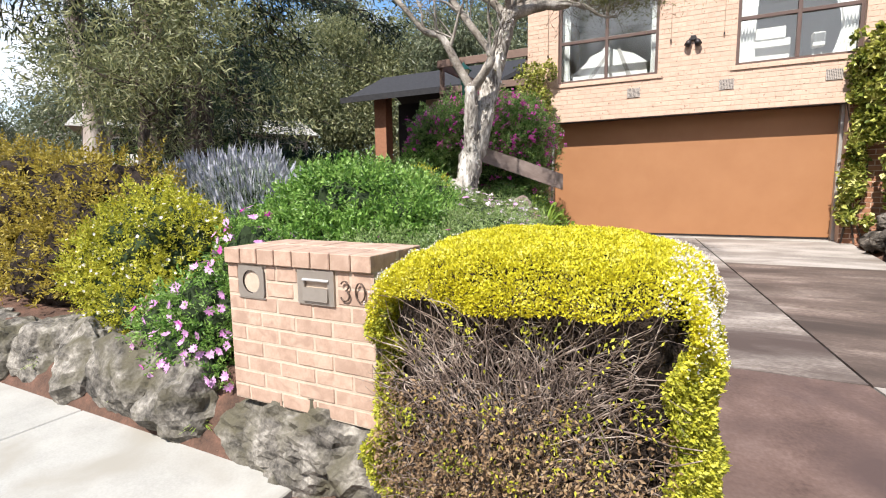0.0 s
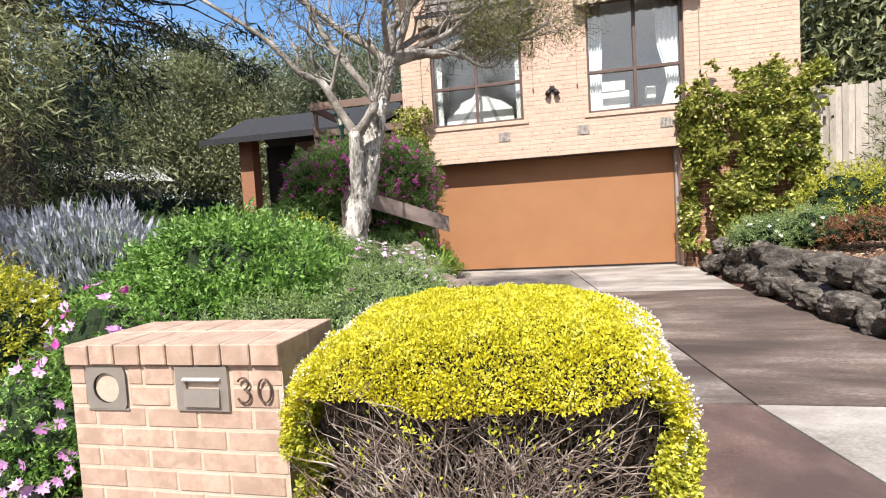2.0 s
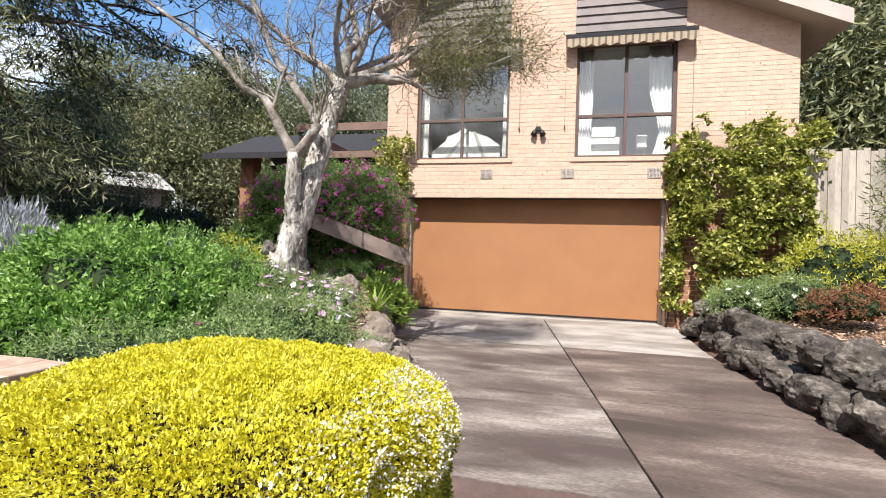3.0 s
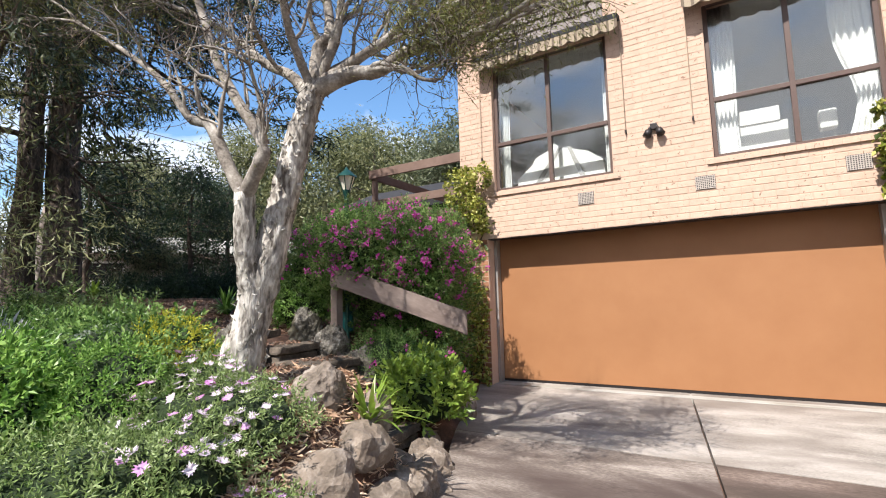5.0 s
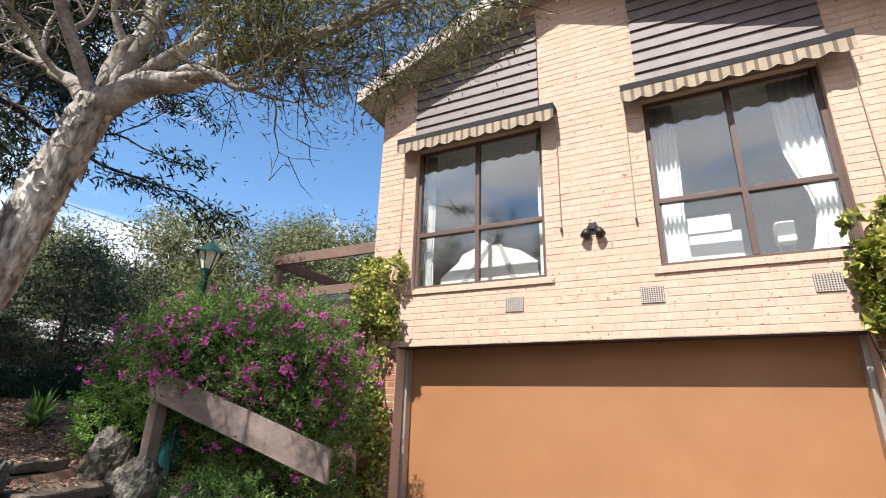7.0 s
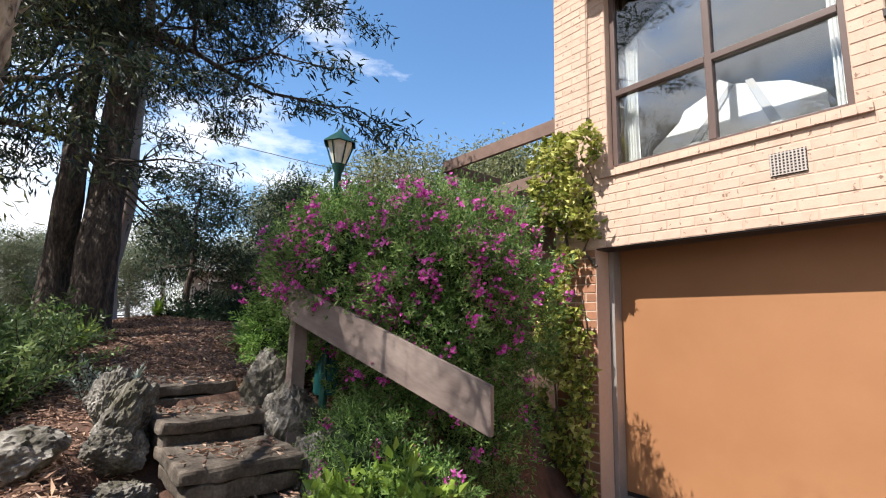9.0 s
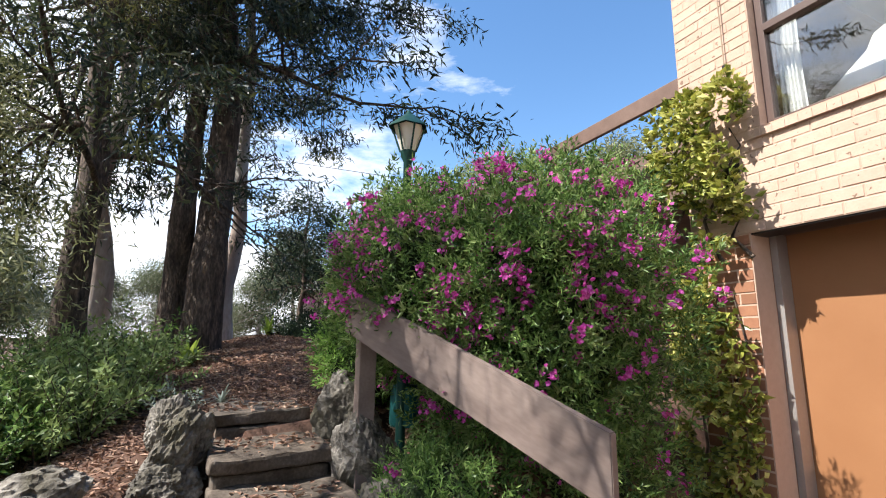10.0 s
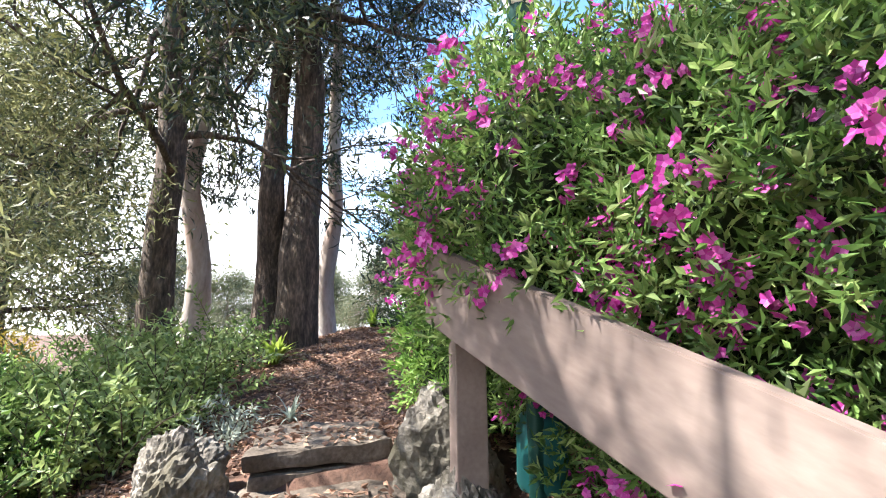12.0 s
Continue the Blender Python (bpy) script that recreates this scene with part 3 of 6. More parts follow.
def drive_strip(y0, y1, side, mat, name="slab"):
    ys = np.linspace(y0 + 0.009, y1 - 0.009, 7)
    inner = [(mid_x(y) + (0.011 if side > 0 else -0.011), y) for y in ys]
    outer = [((right_edge(y) + 0.12) if side > 0 else left_edge(y) - 0.05, y) for y in ys]
    if y0 < 2.3:
        outer = [((right_edge(y) + 0.12 + max(0, 2.3 - y) * 1.2) if side > 0 else min(left_edge(y), -1.74 if y < 1.83 else 0.1), y) for y in ys]
    bm = bmesh.new()
    rows = [[bm.verts.new((o[0] + (i_[0] - o[0]) * k / 6, o[1], drive_z(o[1]))) for k in range(7)] for o, i_ in zip(outer, inner)]
    for r0, r1 in zip(rows, rows[1:]):
        for k in range(6):
            bm.faces.new((r0[k], r0[k + 1], r1[k + 1], r1[k]))
    bmesh.ops.recalc_face_normals(bm, faces=bm.faces[:])
    if bm.faces[:][0].normal.z < 0:
        bmesh.ops.reverse_faces(bm, faces=bm.faces[:])
    ext = bmesh.ops.extrude_face_region(bm, geom=bm.faces[:])
    for v in [g for g in ext["geom"] if isinstance(g, bmesh.types.BMVert)]:
        v.co.z += 0.0
    for f in [f for f in bm.faces if len([g for g in ext["geom"] if g is f]) == 0 and abs(f.normal.z) > 0.5]:
        for v in f.verts:
            v.co.z = drive_z(v.co.y) - 0.1
    part(name, bm, mat, driveway)


for y0, y1 in [(8.15, 10.75), (6.0, 8.15), (4.1, 6.0)]:
    for s in (-1, 1):
        drive_strip(y0, y1, s, M["concrete_light"] if y0 > 8 else M["concrete_damp"] if s > 0 else M["concrete"])
drive_strip(1.85, 4.1, -1, M["concrete_red"])
drive_strip(1.85, 4.1, 1, M["concrete_light"])
drive_strip(-2.0, 1.85, -1, M["concrete_red"])
drive_strip(-2.0, 1.85, 1, M["concrete_red"])

# ---- house ----
FY = 10.3          # front face of the brickwork
XL, XR = -3.08, 4.45
LINT, SILL = 2.88, 3.66
GX0, GX1 = -2.6, 2.38
PEAK = (-0.25, 8.0)
SLOPE = 0.44


def roof_z(x):
    return PEAK[1] - SLOPE * abs(x - PEAK[0])


W1 = (-2.44, -0.55)
W2 = (0.72, 2.5)
WZ0, WZ1 = 3.66, 5.8
house = thing("house", (0, 0, 0), "two storey cream brick house with a garage underneath", "house")
# masonry behind the facing bricks, with the openings left free
for x0, x1, z0, z1 in [(XL, GX0, -0.2, LINT), (GX1, XR, -0.2, LINT), (XL, XR, LINT, WZ0), (XL, W1[0], WZ0, WZ1), (W1[1], W2[0], WZ0, WZ1), (W2[1], XR, WZ0, WZ1)]:
    part("wall_panel", box_bm(x0, FY + 0.002, z0, x1, FY + 0.22, z1), M["mortar"], house)
bm = prism([(XL, WZ1), (XR, WZ1), (XR, roof_z(XR)), PEAK, (XL, roof_z(XL))], "y", FY + 0.002, FY + 0.22)
part("gable_wall", bm, M["mortar"], house)
part("side_wall", box_bm(XL, FY + 0.22, -0.2, XL + 0.2, FY + 9, roof_z(XL)), M["brick_house"], house)
part("side_wall", box_bm(XR - 0.2, FY + 0.22, -0.2, XR, FY + 9, roof_z(XR)), M["brick_house"], house)
part("rear_wall", box_bm(XL, FY + 9, -0.2, XR, FY + 9.2, 6.2), M["brick_house"], house)
for sgn, xe in ((-1, XL - 0.25), (1, XR + 0.55)):
    ze = roof_z(xe)
    bm = prism([(PEAK[0], PEAK[1] + 0.06), (xe, ze + 0.06), (xe, ze + 0.2), (PEAK[0], PEAK[1] + 0.2)], "y", FY - 0.42, FY + 9.3)
    part("roof", bm, M["roof"], house)
    bm = prism([(PEAK[0], PEAK[1]), (xe, ze), (xe, ze + 0.06), (PEAK[0], PEAK[1] + 0.06)], "y", FY - 0.40, FY + 9.2)
    part("soffit", bm, M["fascia"], house)
    bm = prism([(PEAK[0], PEAK[1] - 0.03), (xe, ze - 0.03), (xe, ze + 0.22), (PEAK[0], PEAK[1] + 0.22)], "y", FY - 0.46, FY - 0.42)
    part("bargeboard", bm, M["fascia"], house, "pale painted bargeboard")
# cladding panels over the windows
for i, (x0, x1) in enumerate(((-2.47, -0.56), (0.68, 2.62))):
    panel = child("cladding", None, house, "dark brown weatherboard panel")
    z = 5.86
    k = 0
    while z < 7.9:
        zt = z + 0.165
        a, b = x0, x1
        lim = zt + 0.02
        if roof_z(a) < lim:
            a = PEAK[0] - (PEAK[1] - lim) / SLOPE
        if roof_z(b) < lim:
            b = PEAK[0] + (PEAK[1] - lim) / SLOPE
        if b - a > 0.08:
            bot = [min(x1, max(x0, PEAK[0] + s * (PEAK[1] - z - 0.005) / SLOPE)) for s in (-1, 1)]
            tops = [min(x1, max(x0, PEAK[0] + s * (PEAK[1] - zt - 0.005) / SLOPE)) for s in (-1, 1)]
            bm = bmesh.new()
            q = [bm.verts.new(c) for c in ((bot[0], FY - 0.05, z), (bot[1], FY - 0.05, z), (tops[1], FY - 0.02, zt + 0.01), (tops[0], FY - 0.02, zt + 0.01), (bot[0], FY + 0.004, z), (bot[1], FY + 0.004, z), (tops[1], FY + 0.004, zt + 0.01), (tops[0], FY + 0.004, zt + 0.01))]
            for fc in ((0, 1, 2, 3), (7, 6, 5, 4), (0, 4, 5, 1), (1, 5, 6, 2), (2, 6, 7, 3), (3, 7, 4, 0)):
                bm.faces.new([q[c] for c in fc])
            bmesh.ops.recalc_face_normals(bm, faces=bm.faces[:])
            part("board", bm, M["clad"], panel)
        z += 0.165
        k += 1
# garage interior box and door
garage = child("garage_door", None, house, "plain brown painted tilt up garage door")
DY = 10.66
bm = box_bm(GX0 + 0.03, DY, 0.60, GX1 - 0.03, DY + 0.05, 2.9, 0.006)
part("door_leaf", bm, M["door_paint"], garage)
part("door_seal", box_bm(GX0 + 0.03, DY + 0.006, 0.545, GX1 - 0.03, DY + 0.045, 0.60), M["metal_dark"], garage, "black rubber seal")
for x0, x1 in ((GX0, GX0 + 0.05), (GX1 - 0.05, GX1)):
    part("door_jamb", box_bm(x0, FY + 0.225, 0.5, x1, DY - 0.004, 2.9, 0.004), M["steel"], house, "galvanised steel door track")
part("garage_soffit", box_bm(GX0 - 0.05, FY + 0.222, LINT + 0.01, GX1 + 0.05, DY + 0.1, LINT + 0.1), M["brown_paint"], house)
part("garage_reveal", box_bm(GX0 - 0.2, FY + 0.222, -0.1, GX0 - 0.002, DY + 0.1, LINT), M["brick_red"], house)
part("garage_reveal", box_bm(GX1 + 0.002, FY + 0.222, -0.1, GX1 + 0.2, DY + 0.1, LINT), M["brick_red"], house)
part("threshold", box_bm(GX0, DY - 0.28, 0.40, GX1, DY + 0.1, 0.553, 0.008), M["concrete_pale"], house, "pale concrete threshold")
part("lintel", box_bm(GX0 - 0.15, FY + 0.01, LINT - 0.012, GX1 + 0.15, FY + 0.2, LINT + 0.004), M["metal_dark"], house, "dark steel lintel")


def window(name, x0, x1, mull, label):
    w = child(name, None, house, label)
    z0, z1, zt = WZ0, WZ1 + 0.05, 4.46
    yf = FY + 0.09
    fw = 0.055
    for nm, a in (("window_frame", (x0, yf, z0, x0 + fw, yf + 0.08, z1)), ("window_frame", (x1 - fw, yf, z0, x1, yf + 0.08, z1)), ("window_frame", (x0 + fw, yf, z0, x1 - fw, yf + 0.08, z0 + fw)), ("window_frame", (x0 + fw, yf, z1 - fw, x1 - fw, yf + 0.08, z1)),
                  ("mullion", (mull - 0.03, yf - 0.005, z0 + fw, mull + 0.03, yf + 0.075, z1 - fw)), ("transom", (x0 + fw, yf - 0.012, zt - 0.03, mull - 0.03, yf + 0.06, zt + 0.03)), ("transom", (mull + 0.03, yf - 0.012, zt - 0.03, x1 - fw, yf + 0.06, zt + 0.03))):
        part(nm, box_bm(*a, 0.004), M["frame"], w)
    for xa, xb in ((x0 + fw, mull - 0.03), (mull + 0.03, x1 - fw)):
        for za, zb in ((z0 + fw, zt - 0.03), (zt + 0.03, z1 - fw)):
            g = part("pane", box_bm(xa, yf + 0.035, za, xb, yf + 0.039, zb), M["glass"], w)
            g.visible_shadow = False
    n = int(round((x1 - x0 + 0.16) / 0.086))
    for i in range(n):
        xa = x0 - 0.08 + i * 0.086
        part("sill_brick", prism([(FY - 0.028, SILL - 0.085), (FY + 0.09, SILL - 0.085), (FY + 0.09, SILL + 0.0), (FY - 0.028, SILL - 0.028)], "x", xa + 0.001, xa + 0.085), M["brick_house"], w)
    return w


window("window_1", *W1, -1.50, "dark brown framed four pane window")
window("window_2", *W2, 1.63, "dark brown framed four pane window")


def awning(x0, x1):
    a = child("awning", None, house, "folded striped canvas awning with scalloped edge")
    bm = prism([(FY - 0.24, 5.84), (FY - 0.02, 5.90), (FY - 0.02, 5.97), (FY - 0.24, 5.92)], "x", x0, x1)
    part("hood", bm, M["roof"], a)
    n = int((x1 - x0) / 0.038)
    for j in range(n):
        xa, xb = x0 + (x1 - x0) * j / n, x0 + (x1 - x0) * (j + 1) / n
        pts = [(xa, 5.845), (xb, 5.845)]
        for k in range(7):
            u = 1 - k / 6
            s = (j + u) / n * 10
            dip = 0.13 + 0.045 * abs(math.sin(math.pi * s))
            pts.append((xa + (xb - xa) * u, 5.845 - dip))
        bm = prism(pts, "y", FY - 0.236, FY - 0.230)
        part("canvas_strip", bm, M["awning_dark"] if j % 3 == 0 else M["awning"], a)
    for xx in (x0 + 0.02, x1 - 0.02):
        t = Tubes()
        t.add([(xx, FY - 0.03, 4.25), (xx, FY - 0.03, 5.9)], [0.005, 0.005], 6)
        child("arm", t.mesh("arm", M["awning"]), a, "thin cream awning cord")
        part("bracket", box_bm(xx - 0.012, FY - 0.04, 4.2, xx + 0.012, FY - 0.004, 4.25), M["metal_dark"], a)
    return a


awning(-2.66, -0.32)
awning(0.50, 2.78)


def vent(x):
    v = child("air_vent", None, house, "pale metal grille vent")
    part("vent_frame", box_bm(x, FY - 0.010, 3.255, x + 0.235, FY - 0.003, 3.435), M["metal_dark"], v)
    for i in range(10):
        part("vent_bar", box_bm(x + 0.004 + i * 0.0238, FY - 0.017, 3.258, x + 0.014 + i * 0.0238, FY - 0.010, 3.432), M["fascia"], v)
    for j in range(8):
        part("vent_bar", box_bm(x + 0.002, FY - 0.0155, 3.26 + j * 0.0228, x + 0.233, FY - 0.0105, 3.268 + j * 0.0228), M["fascia"], v)


for vx in (-1.08, 0.48, 2.03):
    vent(vx)
tagged(part("side_grille", box_bm(-2.74, FY - 0.012, 3.25, -2.62, FY - 0.003, 3.43), M["metal_dark"], house), "")

# twin spotlight
spot = thing("floodlight", (0.03, FY - 0.003, 4.22), "black twin head floodlight fixed to the brick wall", "wall light")
part("mount", box_bm(-0.045, -0.05, -0.045, 0.045, 0.003, 0.045, 0.01), M["metal_dark"], spot)
for sx in (-1, 1):
    t = Tubes()
    c = np.array([sx * 0.04, -0.04, 0.0])
    d = unit(np.array([sx * 0.35, -0.16, -0.9]))
    t.add([c, c + d * 0.05, c + d * 0.06, c + d * 0.15, c + d * 0.152], [0.018, 0.02, 0.045, 0.058, 0.002], 14)
    child("lamp_head", t.mesh("lamp_head", M["metal_dark"]), spot)

# rooms behind the windows
room = thing("room", (0, 0, 0), "dim bedroom with grey painted walls", "room", kind="structure")
part("room_floor", box_bm(XL + 0.2, FY + 0.22, 3.2, XR - 0.2, FY + 4.5, 3.3), M["room_dark"], room)
part("room_ceiling", box_bm(XL + 0.2, FY + 0.22, 5.95, XR - 0.2, FY + 4.5, 6.05), M["room_wall"], room)
part("room_back", box_bm(XL + 0.2, FY + 4.5, 3.2, XR - 0.2, FY + 4.6, 6.05), M["room_wall"], room)
part("room_partition", box_bm(0.0, FY + 0.222, 3.3, 0.12, FY + 4.5, 5.95), M["room_wall"], room)


def curtain(x0, x1, tie, z0=3.45, z1=5.85):
    bm = bmesh.new()
    nx_, nz_ = 40, 10
    g = []
    for k in range(nz_ + 1):
        z = z0 + (z1 - z0) * k / nz_
        sq = 1 - tie * math.exp(-((z - 4.2) / 0.5) ** 2)
        row = []
        for i in range(nx_ + 1):
            u = i / nx_
            row.append(bm.verts.new((x0 + (x1 - x0) * u * sq, FY + 0.30 + 0.03 * math.sin(u * 34 + 0.3 * math.sin(z * 3)), z)))
        g.append(row)
    for a, b in zip(g, g[1:]):
        for i in range(nx_):
            bm.faces.new((a[i], a[i + 1], b[i + 1], b[i]))
    ob = part("curtain", bm, M["cloth_white"], None, smooth=True)
    mod = ob.modifiers.new("thickness", "SOLIDIFY")
    mod.thickness = 0.004
    return tagged(ob, "white sheer curtain hanging inside the window", "curtain", "window curtains")


curtain(-2.42, -2.26, 0.1)
curtain(-0.56, -0.70, 0.0)
curtain(0.76, 1.05, 0.1)
curtain(2.50, 2.06, 0.45)
# white bed canopy seen through the left window
net = thing("bed_net", (-1.45, FY + 0.5, 3.42), "white draped bed head with grey cross straps", "bed")
bm = prism([(-0.78, 0.0), (0.72, 0.0), (0.66, 0.62), (0.42, 0.80), (0.0, 0.93), (-0.12, 1.02), (-0.2, 0.92), (-0.45, 0.82), (-0.5, 0.72), (-0.78, 0.5)], "y", 0.0, 0.5)
part("drape", bm, M["cloth_white"], net)
for xa, xb in ((-0.62, -0.05), (0.10, 0.36)):
    part("strap", prism([(xa, 0.2), (xa + 0.12, 0.2), (xb + 0.06, 0.92), (xb, 0.92)] if xa < 0 else [(xb, 0.2), (xb + 0.1, 0.2), (xa + 0.06, 0.92), (xa, 0.92)], "y", -0.012, -0.004), M["steel"], net)
chest = thing("white_chest", (1.1, FY + 0.5, 3.3), "white painted low cabinet inside the room", "cabinet")
part("body", box_bm(-0.2, 0, 0, 0.48, 0.5, 0.85, 0.01), M["white_paint"], chest)
part("top", box_bm(-0.12, -0.02, 0.85, 0.40, 0.5, 1.05, 0.01), M["white_paint"], chest)
birdcage = thing("table_lamp", (1.98, FY + 0.5, 3.3), "small white lantern lamp on thin legs", "lamp")
part("shade", box_bm(-0.09, -0.09, 0.62, 0.09, 0.09, 0.86, 0.02), M["white_paint"], birdcage)
for lx in (-0.06, 0.06):
    part("leg", box_bm(lx - 0.008, -0.008, 0, lx + 0.008, 0.008, 0.62), M["white_paint"], birdcage)

# ---- side deck rail and back wing ----
deck = thing("deck", (0, 0, 0), "dark brown painted timber deck rail beside the house", "deck railing")
part("top_rail", box_bm(-5.36, 10.56, 4.38, XL, 10.61, 4.55, 0.006), M["brown_paint"], deck)
part("lower_rail", box_bm(-5.30, 10.57, 3.78, XL, 10.61, 3.93, 0.006), M["brown_paint"], deck)
part("return_rail", box_bm(-5.36, 10.62, 4.38, -5.31, 15.2, 4.55, 0.006), M["brown_paint"], deck)
part("return_rail", box_bm(-5.34, 10.62, 3.78, -5.30, 15.2, 3.93, 0.006), M["brown_paint"], deck)
for xx, yy in ((-5.28, 10.64), (-3.18, 10.64), (-5.25, 15.2)):
    part("post", box_bm(xx - 0.045, yy - 0.02, 1.4, xx + 0.045, yy + 0.07, 4.5, 0.004), M["brown_paint"], deck)
part("deck_floor", box_bm(-5.3, 10.7, 3.45, XL - 0.01, 15.2, 3.6), M["brown_paint"], deck)

carport = thing("carport", (-11.0, 17.0, 1.6), "low brick outbuilding with dark tiled roof", "outbuilding")
part("pier", box_bm(-0.55, 0, 0, 0.0, 0.5, 3.7, 0.01), M["brick_red"], carport)
part("wall", box_bm(1.0, 1.6, 0, 7.2, 1.9, 3.7), M["brick_house"], carport)
# near-black slab painted as the shade inside the open bay
part("opening_shade", box_bm(0.0, 1.0, 0, 1.0, 1.2, 3.5), M["metal_dark"], carport)
part("roof", prism([(-0.7, 3.62), (2.2, 5.0), (5.0, 3.6), (5.0, 3.45), (2.2, 4.8), (-0.7, 3.45)], "x", -1.5, 6.8), M["roof"], carport)
part("fascia", box_bm(-1.7, -0.74, 3.44, 6.8, -0.70, 3.66), M["roof"], carport)
wing = thing("back_wing", (0, 0, 0), "cream brick rear wing of the house", "house wing")
part("wall", prism([(-5.3, 1.5), (-3.1, 1.5), (-3.1, 6.0), (-5.3, 5.2)], "y", 16.6, 16.8), M["brick_house"], wing)
part("roof", prism([(-5.7, 5.15), (-3.1, 6.1), (-3.1, 6.25), (-5.7, 5.3)], "y", 16.2, 20), M["roof"], wing)
part("gate", box_bm(-4.9, 16.5, 3.6, -4.0, 16.59, 5.0), M["clad"], wing)

# ---- paling fence at the other side ----
fence = thing("fence", (0, 0, 0), "tall weathered grey timber paling fence", "fence")
pale = box_bm(-0.05, 0, 0, 0.05, 0.018, 2.5, 0.003)
pale_me = bpy.data.meshes.new("paling")
pale.to_mesh(pale_me)
pale.free()
pale_me.materials.append(M["fence_wood"])
for i in range(46):
    p = child("paling", pale_me, fence)
    p.location = (4.58 + i * 0.104, 10.4 + 0.008 * (i % 2), 1.24 + 0.03 * math.sin(i * 2.3))
part("rail", box_bm(4.5, 10.43, 3.2, 9.4, 10.47, 3.3), M["fence_wood"], fence)
part("rail", box_bm(4.5, 10.43, 1.6, 9.4, 10.47, 1.7), M["fence_wood"], fence)
fence2 = thing("fence", (0, 0, 0), "weathered timber boundary fence", "fence")
for i in range(70):
    p = child("paling", pale_me, fence2)
    p.matrix_basis = pose(9.3 + 0.01 * (i % 2), 10.3 - i * 0.104, 0.9, 0, 0, 90)

# ---- letterbox pier ----
MX0, MX1, MY = -2.24, -1.265, 1.82
mail = thing("letterbox_pier", (0, 0, 0), "cream brick letterbox pier numbered thirty", "letterbox")
MD = 0.46
part("mortar_core", box_bm(MX0 + 0.004, MY + 0.0035, 0.392, MX1 - 0.004, MY + MD - 0.006, 1.165), M["mortar_pale"], mail)


def brick_mesh(l, d, h, mat, bev=0.004):
    b = box_bm(-l / 2, -d / 2, -h / 2, l / 2, d / 2, h / 2)
    bmesh.ops.bevel(b, geom=b.edges[:], offset=bev, segments=1, affect="EDGES")
    me = bpy.data.meshes.new("brick")
    b.to_mesh(me)
    b.free()
    me.materials.append(mat)
    return me


full = brick_mesh(0.228, 0.10, 0.077, M["brick_mail"])
half = brick_mesh(0.110, 0.10, 0.077, M["brick_mail"])
sideb = brick_mesh(0.10, 0.21, 0.077, M["brick_mail"])
rowlock = brick_mesh(0.1135, 0.225, 0.082, M["brick_mail"])
rr = random.Random(4)
HOLES = [(-2.155, -1.955), (-1.735, -1.485)]
for c in range(9):
    z = 1.165 - 0.043 - 0.086 * c - 0.0
    off = 0.0 if c % 2 else -0.12
    x = MX0 + off
    while x < MX1 - 0.02:
        a, b = max(x, MX0), min(x + 0.239, MX1)
        x += 0.239
        if b - a < 0.06:
            continue
        cuts = [(a, b)]
        if c in (0, 1):
            for h0, h1 in HOLES:
                nxt = []
                for p, q in cuts:
                    if p < h0:
                        nxt.append((p, min(q, h0)))
                    if q > h1:
                        nxt.append((max(p, h1), q))
                cuts = [(p, q) for p, q in nxt if q - p > 0.03]
        for p, q in cuts:
            w = q - p
            ob = child("brick", full if w > 0.2 else half, mail)
            ob.location = ((p + q) / 2, MY + 0.05 + rr.uniform(-0.002, 0.002), z)
            ob.scale.x = (w - 0.011) / (0.228 if w > 0.2 else 0.110)
            ob.rotation_euler.z = rr.uniform(-0.006, 0.006)
    for yy in (MY + 0.215, MY + 0.405):
        for xx in (MX0 + 0.05, MX1 - 0.05):
            ob = child("brick", sideb, mail)
            ob.location = (xx, yy + (0.0 if c % 2 else -0.02), z)
            ob.scale.y = 0.85
    for i in range(4):
        ob = child("brick", full, mail)
        ob.location = (MX0 + 0.12 + i * 0.243, MY + MD - 0.05, z)
for r in range(2):
    for i in range(8):
        ob = child("capping_brick", rowlock, mail)
        ob.location = (MX0 + 0.061 + i * 0.1218, MY + 0.105 + r * 0.245 - 0.012, 1.165 + 0.043 + rr.uniform(-0.002, 0.002))
        ob.rotation_euler.z = rr.uniform(-0.012, 0.012)
part("cap_mortar", box_bm(MX0 + 0.004, MY - 0.0075, 1.165, MX1 - 0.006, MY + MD - 0.01, 1.246), M["mortar_pale"], mail)
# newspaper hole
paper = child("paper_slot", None, mail, "grey metal plate with a round paper hole")
bm = bmesh.new()
x0, x1, z0, z1 = -2.15, -1.96, 0.985, 1.155
cx, cz, r = (x0 + x1) / 2, (z0 + z1) / 2, 0.062
ring = 32
outer, inner = [], []
for i in range(ring):
    a = 2 * math.pi * i / ring
    ca, sa = math.cos(a), math.sin(a)
    k = min((x1 - x0) / 2 / max(abs(ca), 1e-6), (z1 - z0) / 2 / max(abs(sa), 1e-6))
    outer.append(bm.verts.new((cx + ca * k, MY - 0.008, cz + sa * k)))
    inner.append(bm.verts.new((cx + ca * r, MY - 0.008, cz + sa * r)))
for i in range(ring):
    j = (i + 1) % ring
    bm.faces.new((outer[i], outer[j], inner[j], inner[i]))
plate = part("plate", bm, M["metal"], paper)
# tube toned near-black to paint the shade inside the hole
t = Tubes()
t.add([(cx, MY - 0.006, cz), (cx, MY + 0.2, cz), (cx, MY + 0.201, cz)], [r * 0.995, r * 0.97, 0.001], 32)
child("tube", t.mesh("tube", M["metal_dark"]), paper, "tube behind the round hole, shade put into its colour")
